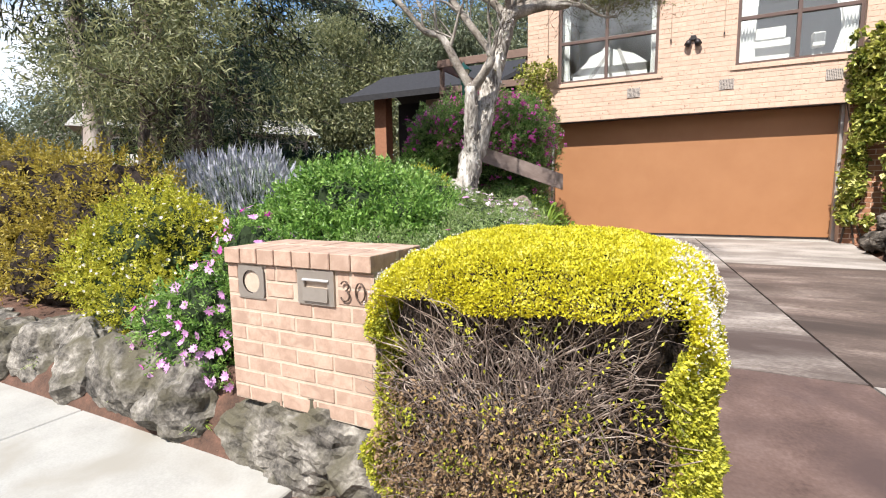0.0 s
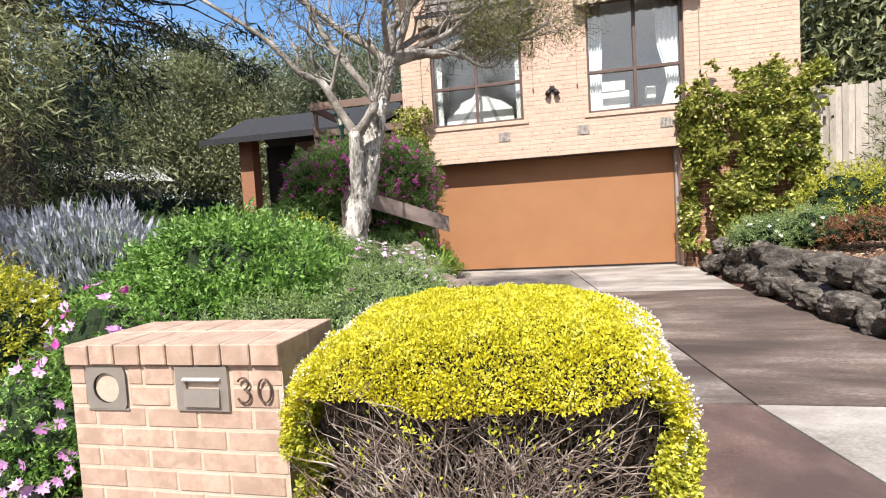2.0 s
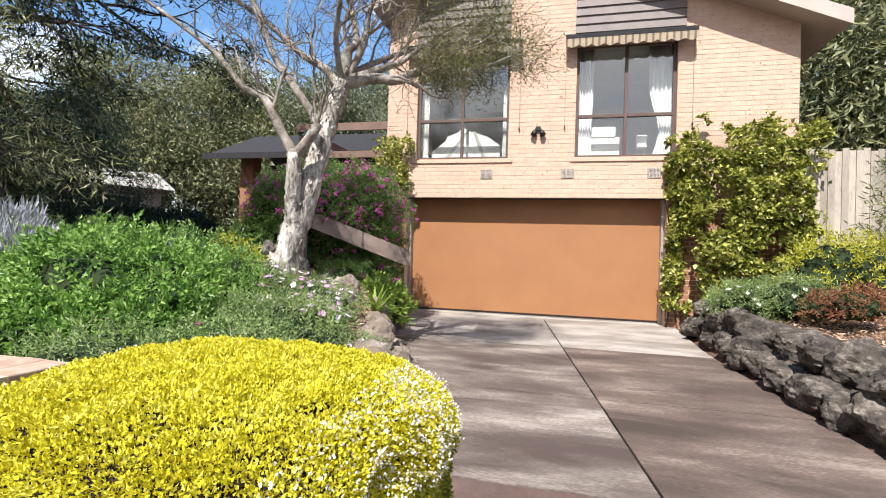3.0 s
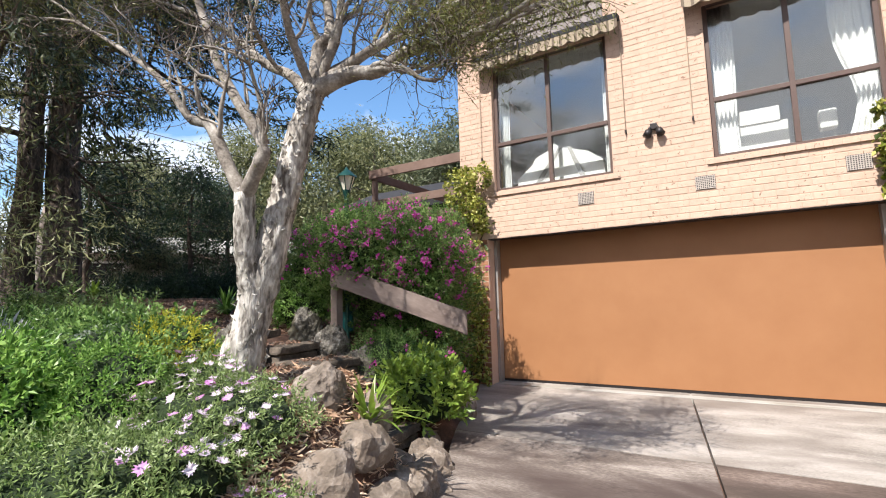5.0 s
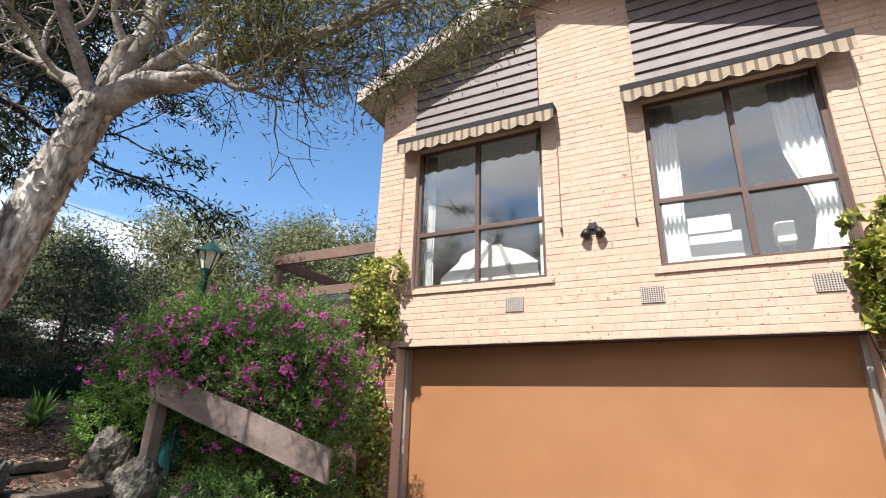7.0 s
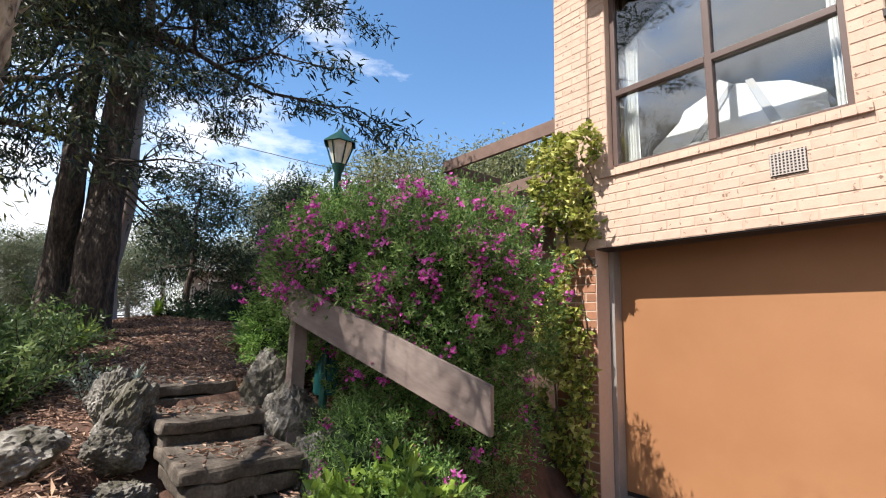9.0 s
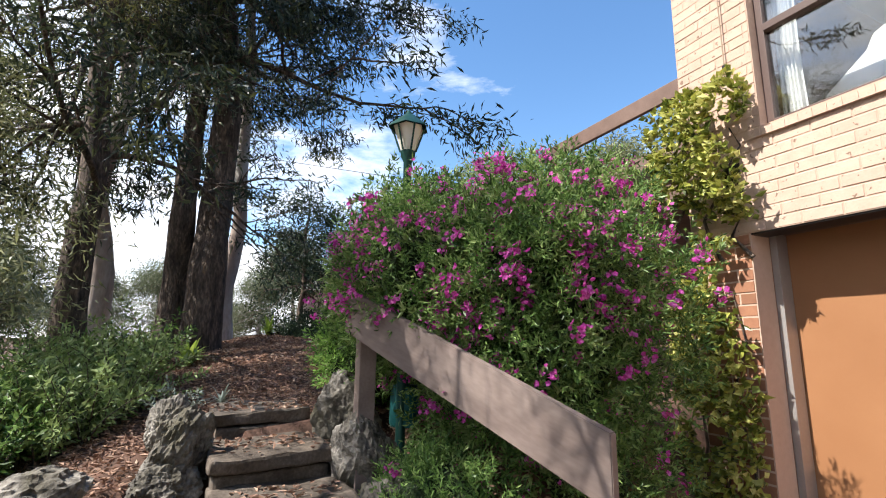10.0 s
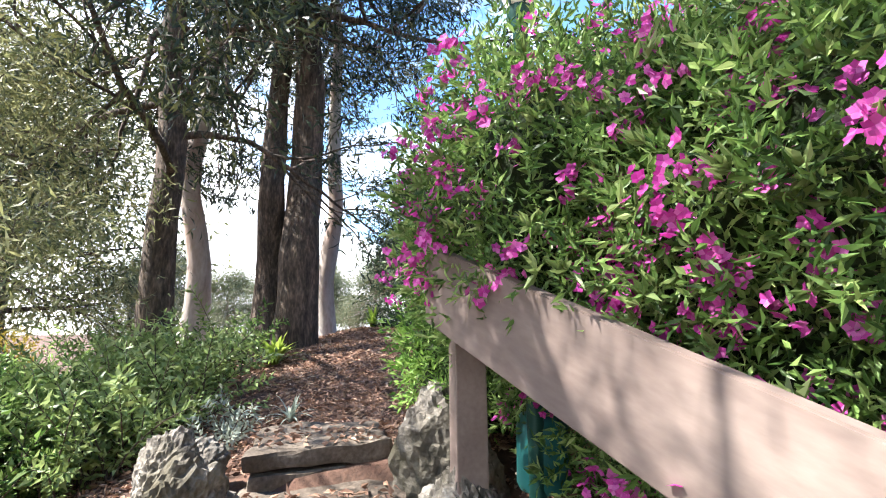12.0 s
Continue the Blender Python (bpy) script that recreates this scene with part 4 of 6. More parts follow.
part("rim", box_bm(x0 - 0.004, MY - 0.006, z0 - 0.008, x1 + 0.004, MY + 0.03, z0, 0.002), M["metal"], paper)
t = Tubes()
t.add([(cx + 0.010, MY + 0.012, cz - 0.016), (cx + 0.010, MY + 0.013, cz - 0.016), (cx + 0.004, MY + 0.19, cz - 0.015)], [0.002, 0.040, 0.04], 16)
child("rolled_paper", t.mesh("rolled_paper", M["cloth_white"]), paper, "white rolled paper")
# letter slot
slot = child("letter_slot", None, mail, "grey metal letter slot plate")
sx0, sx1, sz0, sz1 = -1.725, -1.495, 0.985, 1.16
bm = bmesh.new()
for a in ((sx0, sz0, sx1, sz0 + 0.085), (sx0, sz0 + 0.125, sx1, sz1), (sx0, sz0 + 0.085, sx0 + 0.045, sz0 + 0.125), (sx1 - 0.04, sz0 + 0.085, sx1, sz0 + 0.125)):
    box_bm(a[0], MY - 0.010, a[1], a[2], MY + 0.02, a[3], 0, bm)
part("plate", bm, M["metal"], slot)
part("flap", prism([(MY - 0.020, sz0 + 0.124), (MY - 0.010, sz0 + 0.132), (MY - 0.010, sz0 + 0.126), (MY - 0.020, sz0 + 0.120)], "x", sx0 + 0.035, sx1 - 0.03), M["steel"], slot)
part("lower_lip", prism([(MY - 0.022, sz0 + 0.02), (MY - 0.010, sz0 + 0.016), (MY - 0.010, sz0 + 0.085), (MY - 0.016, sz0 + 0.085)], "x", sx0 + 0.04, sx1 - 0.035), M["metal"], slot)
part("slot_shadow", box_bm(sx0 + 0.04, MY + 0.03, sz0 + 0.08, sx1 - 0.035, MY + 0.04, sz0 + 0.13), M["metal_dark"], slot)
for ch, cx in (("3", -1.428), ("0", -1.338)):
    t = Tubes()
    if ch == "0":
        a = np.linspace(0, 2 * math.pi, 29)
        t.add(np.stack([cx + 0.026 * np.cos(a), np.full(29, MY - 0.012), 1.07 + 0.045 * np.sin(a)], 1), np.full(29, 0.0042), 6)
    else:
        a = np.radians(np.linspace(160, -80, 16))
        b = np.radians(np.linspace(80, -160, 16))
        xx = np.concatenate([0.036 * np.cos(a), 0.042 * np.cos(b)])
        zz = np.concatenate([0.113 - 0.001 + 0.036 * np.sin(a), 0.036 + 0.042 * np.sin(b)])
        t.add(np.stack([cx + 0.62 * xx, np.full(32, MY - 0.012), 1.026 + 0.62 * zz], 1), np.full(32, 0.0042), 6)
    child("numeral", t.mesh("numeral", M["ink"]), mail, "thin dark bronze numeral " + ch)
# footing stone under the pier
rock((-1.38, 2.03, 0.16), (0.28, 0.27, 0.28), M["rock"], 12, "small grey stone under the letterbox", sub=4)
rock((-1.84, 2.03, 0.13), (0.62, 0.33, 0.33), M["rock"], 11, "large pitted grey footing stone under the letterbox", sub=5)

# ---- rock edging along the footpath ----
rk = random.Random(9)
x = -2.55
i = 0
while x > -9.5:
    w = rk.uniform(0.20, 0.36)
    rock((x - w, 2.02 + rk.uniform(-0.05, 0.05), 0.18 + rk.uniform(-0.03, 0.05)), (w * 1.22, rk.uniform(0.24, 0.31), rk.uniform(0.30, 0.40)), M["rock"], 20 + i, "rough grey boulder edging the footpath bed", "footpath edging rocks", rk.uniform(-15, 15))
    x -= 2 * w
    i += 1

# ---- golden clipped hedge with a bare twiggy front ----
hedge = thing("clipped_hedge", (-0.53, 2.15, 0.0), "clipped golden yellow hedge with one bare twiggy face", "hedge")
HX, HY, HZ = 0.66, 0.66, 1.34


def hedge_pt(n, rxy=1.0):
    d = unit(rng.normal(size=(n, 3)))
    p = 6.0
    k = (np.abs(d[:, 0]) ** p + np.abs(d[:, 1]) ** p + np.abs(d[:, 2]) ** p) ** (-1 / p)
    q = d * k[:, None]
    nrm = unit(np.sign(q) * np.abs(q) ** (p - 1))
    kk = lumps(d, 2.0, 2.4, 0.10)[:, None]
    dome = 0.10 * np.clip(1 - (q[:, 0] ** 2 + q[:, 1] ** 2) * 0.7, -0.4, 1)
    pos = np.stack([q[:, 0] * HX, q[:, 1] * HY, 0.70 + q[:, 2] * 0.56 + dome * (q[:, 2] > 0.3) * 1.0], 1) * np.array([1, 1, 1])
    pos[:, :2] *= kk
    tuft = np.array([noise.noise(Vector(c * 9)) + 0.7 * noise.noise(Vector(c * 22)) for c in pos])
    return pos + nrm * (0.022 * tuft)[:, None], nrm


def front_mask(pos, nrm):
    """1 on the bare front, fading irregularly to its rim."""
    wob = np.array([0.10 * noise.noise(Vector((x * 5, z * 5, 1.7))) for x, z in zip(pos[:, 0], pos[:, 2])])
    return (nrm[:, 1] < -0.55) & (np.abs(pos[:, 0]) < HX * 0.86 + wob) & (pos[:, 2] < 1.145 + wob * 0.5) & (pos[:, 2] > 0.22 + wob)


pos, nrm = hedge_pt(480000)
bare = front_mask(pos, nrm)
top = (pos[:, 2] > 1.02 + 0.05 * rng.normal(size=len(pos)))
keep_top = top & ~bare
side = ~top & ~bare & (pos[:, 2] > 0.12)
jit = lambda n: rng.normal(size=(n, 3))
a = pos[keep_top]
leaves("golden_foliage", a - nrm[keep_top] * 0.035 * rng.random((len(a), 1)), nrm[keep_top] + jit(len(a)) * 0.7, 0.0135, 0.0085, M["yellow_leaf"], hedge, "bright yellow clipped leaves")
a = pos[side]
leaves("side_foliage", a - nrm[side] * 0.07 * rng.random((len(a), 1)), nrm[side] + jit(len(a)) * 0.8, 0.018, 0.012, M["lime_leaf"], hedge, "green and yellow side leaves")
b = np.where(bare)[0]
sel = b[rng.random(len(b)) < 0.006 * (1 + np.array([34 * max(0, noise.noise(Vector((pos[i, 0] * 8, pos[i, 2] * 8, 8))) - 0.16 + 0.25 * max(0, pos[i, 0])) for i in b]))]
leaves("tuft_growth", pos[sel], nrm[sel] + jit(len(sel)) * 0.8, 0.019, 0.010, M["lime_leaf"], hedge, "sparse yellow green tufts")
low = b[(pos[b, 2] < 0.50 + 0.38 * rng.random(len(b))) & (rng.random(len(b)) < 0.16)]
leaves("dead_foliage", pos[low] - nrm[low] * rng.random((len(low), 1)) * 0.06, nrm[low] + jit(len(low)), 0.022, 0.012, M["dry_leaf"], hedge, "dead brown leaves low in the hedge")
fl = np.where(keep_top & (pos[:, 0] > HX * 0.35 + 0.12 * rng.normal(size=len(pos))) & (nrm[:, 0] > 0.25))[0]
fl2 = np.where(keep_top & (pos[:, 0] < -HX * 0.62) & (nrm[:, 0] < -0.25))[0]
sel = np.concatenate([rng.choice(fl, 2200), rng.choice(fl2, 900)])
leaves("white_blossom", pos[sel] + nrm[sel] * 0.01, nrm[sel] + jit(len(sel)) * 0.9, 0.010, 0.008, M["white_petal"], hedge, "tiny white blossom")
# near-black body; its colour paints the shaded gaps behind twigs and leaves
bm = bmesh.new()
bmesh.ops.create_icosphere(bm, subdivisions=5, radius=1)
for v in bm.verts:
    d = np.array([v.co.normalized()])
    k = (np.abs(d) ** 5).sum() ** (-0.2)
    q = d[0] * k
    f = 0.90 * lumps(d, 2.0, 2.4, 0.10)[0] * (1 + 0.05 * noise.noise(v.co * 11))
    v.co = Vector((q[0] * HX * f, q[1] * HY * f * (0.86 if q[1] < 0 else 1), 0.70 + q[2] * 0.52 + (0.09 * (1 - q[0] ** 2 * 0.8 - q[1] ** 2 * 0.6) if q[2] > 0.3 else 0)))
part("inner_mass", bm, M["shade_brown"], hedge)
tw = Tubes()
for i in range(1600):
    u = rng.uniform(-1, 1)
    x0 = u * HX * 0.45 + rng.normal() * 0.06
    z0 = rng.uniform(0.1, 0.92)
    yb = -HY * rng.uniform(0.78, 0.92)
    lean = rng.normal() * 0.55 + u * 0.9
    ln = rng.uniform(0.15, 0.48)
    pts = [np.array([x0, yb, z0])]
    dirv = unit(np.array([lean, -0.12 + 0.10 * rng.normal(), 1.0]))
    for s in range(5):
        pts.append(pts[-1] + dirv * ln / 5)
        dirv = unit(dirv + rng.normal(size=3) * np.array([0.6, 0.22, 0.42]))
    pts = [p * np.array([1, 1, 1]) for p in pts if abs(p[0]) < HX * 0.95 and p[2] < 1.22 and p[1] > -HY * 1.03]
    if len(pts) < 3:
        continue
    r0 = rng.uniform(0.0012, 0.0028) if rng.random() < 0.75 else rng.uniform(0.003, 0.005)
    tw.add(pts, np.linspace(r0, r0 * 0.4, len(pts)), 4)
child("twig_tangle", tw.mesh("twig_tangle", M["twig"]), hedge, "tangle of bare grey brown twigs")
st = Tubes()
for i in range(7):
    x0 = rng.uniform(-0.3, 0.3)
    st.add([(x0 * 0.5, rng.uniform(-0.2, 0.2), 0.0), (x0 * 0.7, rng.uniform(-0.25, 0.1), 0.25), (x0 * 1.2, -0.2, 0.6)], [0.02, 0.016, 0.01], 6)
child("stem_cluster", st.mesh("stem_cluster", M["twig"]), hedge)

# ---- shrubs of the front bed ----
t, P, D = bush("golden_shrub", (-4.15, 2.68, 0.42), [((0, 0, 0.62), (0.72, 0.5, 0.55)), ((0.1, -0.28, 0.2), (0.7, 0.25, 0.4)), ((-0.35, -0.12, 0.45), (0.5, 0.42, 0.42))], "lime_leaf", 34000, (0.03, 0.016), "rounded golden and green flowering shrub", "shrub", core="shade_green")
up = np.where((D[:, 2] > 0.45))[0]
leaves("golden_foliage", P[up], D[up] + rng.normal(size=(len(up), 3)) * 0.6 + np.array([0, 0, 0.6]), 0.05, 0.012, M["yellow_leaf"], t, "golden feathery tips")
blossoms(t, P, D, 420, 0.016, M["white_petal"], 5)
t, P, D = bush("bronze_shrub", (-5.6, 2.85, 0.42), [((0.7, -0.15, 0.55), (0.75, 0.55, 0.6)), ((0.1, -0.35, 0.4), (0.8, 0.35, 0.5)), ((-1.5, -0.35, 0.4), (1.2, 0.35, 0.5)), ((0.0, 0.2, 0.85), (1.2, 0.75, 0.75)), ((-1.3, 0.1, 0.9), (1.2, 0.8, 0.85)), ((-2.8, 0.1, 0.9), (1.3, 0.8, 0.9))], "orange_leaf", 40000, (0.045, 0.022), "tall bronze green hedge shrub above the footpath", "shrub", core="shade_brown")
t, P, D = bush("pink_daisy_bush", (-2.86, 2.24, 0.36), [((0, 0, 0.36), (0.42, 0.30, 0.34)), ((-0.42, 0.0, 0.22), (0.34, 0.28, 0.26)), ((0.22, 0.30, 0.50), (0.36, 0.30, 0.30)), ((-0.1, -0.2, 0.08), (0.44, 0.16, 0.26)), ((0.24, 0.12, 0.66), (0.26, 0.22, 0.36))], "green_leaf", 18000, (0.035, 0.014), "trailing daisy bush with pink and mauve flowers", "shrub", low=-0.8)
blossoms(t, P, D, 270, 0.034, M["pink"], 9, out=0.06)
blossoms(t, P, D, 40, 0.034, M["magenta"], 9, out=0.06)
t, P, D = bush("green_shrub", (-3.0, 3.95, 0.62), [((0, 0, 0.52), (1.0, 0.75, 0.66)), ((-0.75, 0.25, 0.4), (0.75, 0.6, 0.5)), ((0.55, -0.3, 0.32), (0.62, 0.5, 0.42)), ((-0.15, -0.55, 0.28), (0.9, 0.4, 0.45))], "green_leaf", 42000, (0.052, 0.026), "dense bright green mounded shrub", "shrub")
t, P, D = bush("sage_shrub", (-1.55, 3.45, 0.55), [((0, 0, 0.30), (0.62, 0.55, 0.38)), ((-0.55, -0.35, 0.30), (0.55, 0.40, 0.36)), ((0.35, -0.45, 0.25), (0.5, 0.42, 0.34)), ((-0.2, 0.75, 0.42), (0.7, 0.5, 0.36))], "sage_leaf", 36000, (0.034, 0.012), "grey green spreading groundcover shrub", "shrub")
blossoms(t, P, D, 10, 0.03, M["magenta"], 8, out=0.05)
# lavender
lav = thing("lavender", (-5.0, 4.25, 0.75), "silvery lavender bush with mauve grey spikes", "shrub")
# near-black lump painted as the shade within the lavender
blob_core("inner_foliage", (0, 0, 0.5), (1.15, 0.6, 0.55), M["shade_green"], lav, 1.0, 0.9)
p, d = blob_points(11000, (0, 0, 0.55), (1.2, 0.7, 0.62), 1.0, low=-0.2)
leaves("foliage", p, d * 0.5 + rng.normal(size=p.shape) * 0.3 + np.array([0, 0, 1.0]), 0.11, 0.014, M["silver_leaf"], lav)
sp = rng.choice(len(p), 3000)
leaves("flower_mass", p[sp] + d[sp] * 0.06, d[sp] * 0.5 + rng.normal(size=(3000, 3)) * 0.18 + np.array([0, 0, 1.0]), 0.17, 0.026, M["lav_leaf"], lav, "mauve grey flower spikes")
# daisies beside the driveway
for j, (px, py, pz, lo) in enumerate([(-1.98, 5.1, 1.02, [((0, 0, 0.12), (0.62, 0.55, 0.28)), ((0.30, -0.45, 0.02), (0.45, 0.4, 0.24)), ((-0.45, 0.1, 0.22), (0.4, 0.4, 0.28))]), (-1.05, 4.45, 0.45, [((0, 0, 0.14), (0.5, 0.42, 0.24)), ((-0.3, 0.35, 0.24), (0.42, 0.4, 0.24))])]):
    t, P, D = bush("daisy_clump", (px, py, pz), lo, "sage_leaf", 14000, (0.035, 0.010), "low daisy clump with pale mauve flowers" if j == 0 else "low daisy clump with pink and mauve flowers", "flowers", group="daisy clumps", low=-0.2)
    upf = np.where(D[:, 2] > 0.3)[0]
    blossoms(t, P[upf], D[upf], min(130, len(upf)), 0.034, M["mauve_petal"], 13, out=0.05, up_bias=0.8)
    blossoms(t, P[upf], D[upf], min(60 if j == 0 else 110, len(upf)), 0.034, M["pink"], 13, out=0.05, up_bias=0.8)
t, P, D = bush("undergrowth", (-3.3, 5.2, 1.0), [((0, 0, 0.35), (0.8, 0.7, 0.5)), ((-1.0, -0.1, 0.32), (0.8, 0.55, 0.46)), ((-2.0, -0.15, 0.35), (0.8, 0.55, 0.48)), ((-0.3, -0.6, 0.25), (0.6, 0.4, 0.4))], "bush_leaf", 30000, (0.05, 0.022), "mixed dark green undergrowth beside the tree", "shrub")

for px, py, mt, lb in ((-2.95, 5.35, "lime_leaf", "small yellow green shrub in the bed"), (-3.45, 5.1, "silver_leaf", "small blue grey shrub in the bed"), (-2.5, 4.75, "green_leaf", "low fresh green groundcover clump")):
    bush("bed_shrub", (px, py, ground_z(px, py)), [((0, 0, 0.42), (0.34, 0.3, 0.34)), ((0.2, -0.18, 0.3), (0.26, 0.24, 0.28))], mt, 6000, (0.032, 0.014), lb, "shrub")


def frond_shrub(name, spots, height, leaf, mat, label, group=""):
    """Upright arching stems, each with paired leaves up its length."""
    cx_, cy_ = np.mean([p[0] for p in spots]), np.mean([p[1] for p in spots])
    t = thing(name, (cx_, cy_, ground_z(cx_, cy_)), label, "shrub", group)
    base = np.array([cx_, cy_, ground_z(cx_, cy_)])
    stems, P_, D_ = Tubes(), [], []
    for x, y in spots:
        h = height * rng.uniform(0.55, 1.15)
        d = unit(np.array([rng.normal() * 0.35, rng.normal() * 0.35, 1.0]))
        p = np.array([x, y, ground_z(x, y) - 0.02]) - base
        pts = [p]
        for k in range(7):
            p = p + d * h / 7
            d = unit(d + np.array([d[0] * 0.16, d[1] * 0.16, -0.03]) + rng.normal(size=3) * 0.07)
            pts.append(p)
        stems.add(pts, np.linspace(0.007, 0.002, 8), 4)
        q = spline(pts, int(h / (leaf[0] * 0.30)))
        for k in range(len(q) // 6, len(q)):
            tan = unit(q[min(k + 1, len(q) - 1)] - q[max(k - 1, 0)])
            a = k * 2.0 + rng.normal() * 0.3
            e1 = unit(np.cross(tan, np.array([0.4, 0.3, 0.6])))
            o = e1 * math.cos(a) + np.cross(tan, e1) * math.sin(a)
            for sg in (-1, 1):
                P_.append(q[k])
                D_.append(o * sg + tan * 0.55 + rng.normal(size=3) * 0.2)
    child("stem_cluster", stems.mesh("stem_cluster", M["bark_dark"]), t)
    leaves("foliage", np.array(P_), np.array(D_), leaf[0], leaf[1], M[mat], t, "", 0.25)
    return t


rf = random.Random(12)
for cxx, cyy, rx_, ry_, cnt, hh, lf, mt in ((-5.2, 5.75, 0.42, 0.35, 60, 0.75, (0.08, 0.024), "sage_leaf"), (-5.7, 5.85, 0.55, 0.5, 80, 0.85, (0.085, 0.026), "sage_leaf"), (-6.7, 5.75, 0.6, 0.55, 80, 0.95, (0.095, 0.028), "sage_leaf"), (-7.7, 5.9, 0.6, 0.5, 60, 0.8, (0.095, 0.028), "bush_leaf"), (-4.6, 5.3, 0.6, 0.35, 70, 0.7, (0.07, 0.026), "bush_leaf"), (-5.9, 4.95, 0.8, 0.4, 80, 0.9, (0.09, 0.024), "bush_leaf"), (-7.4, 4.8, 0.9, 0.5, 80, 1.1, (0.1, 0.026), "bush_leaf"), (-5.15, 6.55, 0.3, 0.15, 14, 0.3, (0.06, 0.02), "silver_leaf")):
    pts_ = []
    for k in range(cnt):
        a, rr_ = rf.uniform(0, 6.283), math.sqrt(rf.random())
        pts_.append((cxx + rx_ * rr_ * math.cos(a), cyy + ry_ * rr_ * math.sin(a)))
    frond_shrub("leafy_shrub", pts_, hh, lf, mt, "upright leafy green shrub beside the garden steps", "shrubs by the steps")

# ---- paperbark tree ----
tree = thing("paperbark_tree", (-2.45, 5.72, 1.05), "leaning pale paperbark tree with twisted limbs", "tree")
tt = Tubes()


def limb(tubes, pts, r0, r1, n=14, sides=12, lump=0.07):
    q = spline(pts, n)
    tubes.add(q, np.linspace(r0, r1, n), sides, lump)
    return q


TRUNK_A = [(-0.18, 0, 0.1), (-0.09, -0.02, 0.4), (0.05, 0.03, 1.0), (0.2, 0.1, 1.6), (0.32, 0.16, 2.16), (0.475, 0.22, 2.66)]
TRUNK_B = [(0.0, 0.0, 0.62), (0.04, -0.06, 1.0), (0.07, -0.13, 1.35), (0.10, -0.17, 1.72)]
limb(tt, TRUNK_A, 0.165, 0.085, 26, 18, 0.10)
limb(tt, TRUNK_B, 0.10, 0.075, 24, 16, 0.09)
limb(tt, [(-0.22, 0, -0.15), (-0.19, 0, 0.2), (-0.1, 0, 0.6)], 0.25, 0.15, 8, 18, 0.10)
child("trunk", tt.mesh("trunk", M["bark_pale"]), tree, "peeling pale papery bark")
fp, fd = [], []
for path, ra in ((spline(TRUNK_A, 200), 0.155), (spline(TRUNK_B, 60), 0.085)):
    done = 0
    for q in path:
        for k in range(3):
            a = rng.uniform(0, 2 * math.pi)
            o = np.array([math.cos(a), math.sin(a), 0])
            fp.append(q + o * (ra * (1 - 0.45 * done / len(path))) * rng.uniform(0.72, 0.98))
            fd.append(o * 0.16 + np.array([0, 0, rng.choice([-1, 1])]) + rng.normal(size=3) * 0.3)
        done += 1
leaves("peeling_bark", fp, fd, 0.085, 0.04, M["bark_pale"], tree, "curling papery bark flakes", 0.4)
bt = Tubes()
tips = []


def sub_branches(tubes, start, direction, length, r, depth, tips_, gravity=0.02, wob=0.22, kids=3, floor=-9.0):
    n = 6
    pts = [np.array(start, float)]
    d = unit(np.array(direction, float))
    for s in range(n):
        pts.append(pts[-1] + d * length / n)
        d = unit(d + rng.normal(size=3) * wob + np.array([0, 0, gravity]))
        if pts[-1][2] < floor:
            d[2] = abs(d[2]) + 0.15
    tubes.add(pts, np.linspace(r, r * 0.5, n + 1), 7 if depth > 1 else 4, 0.05)
    if depth == 0:
        tips_.append((pts[-1], d))
        tips_.append((pts[-3], d))
        return
    for k in range(kids):
        i = rng.integers(2, n + 1)
        nd = unit(d * 0.9 + rng.normal(size=3) * 0.62)
        sub_branches(tubes, pts[i], nd, length * rng.uniform(0.5, 0.78), r * 0.5, depth - 1, tips_, gravity, wob, kids, floor)
    sub_branches(tubes, pts[-1], d, length * 0.7, r * 0.5, depth - 1, tips_, gravity, wob, kids, floor)


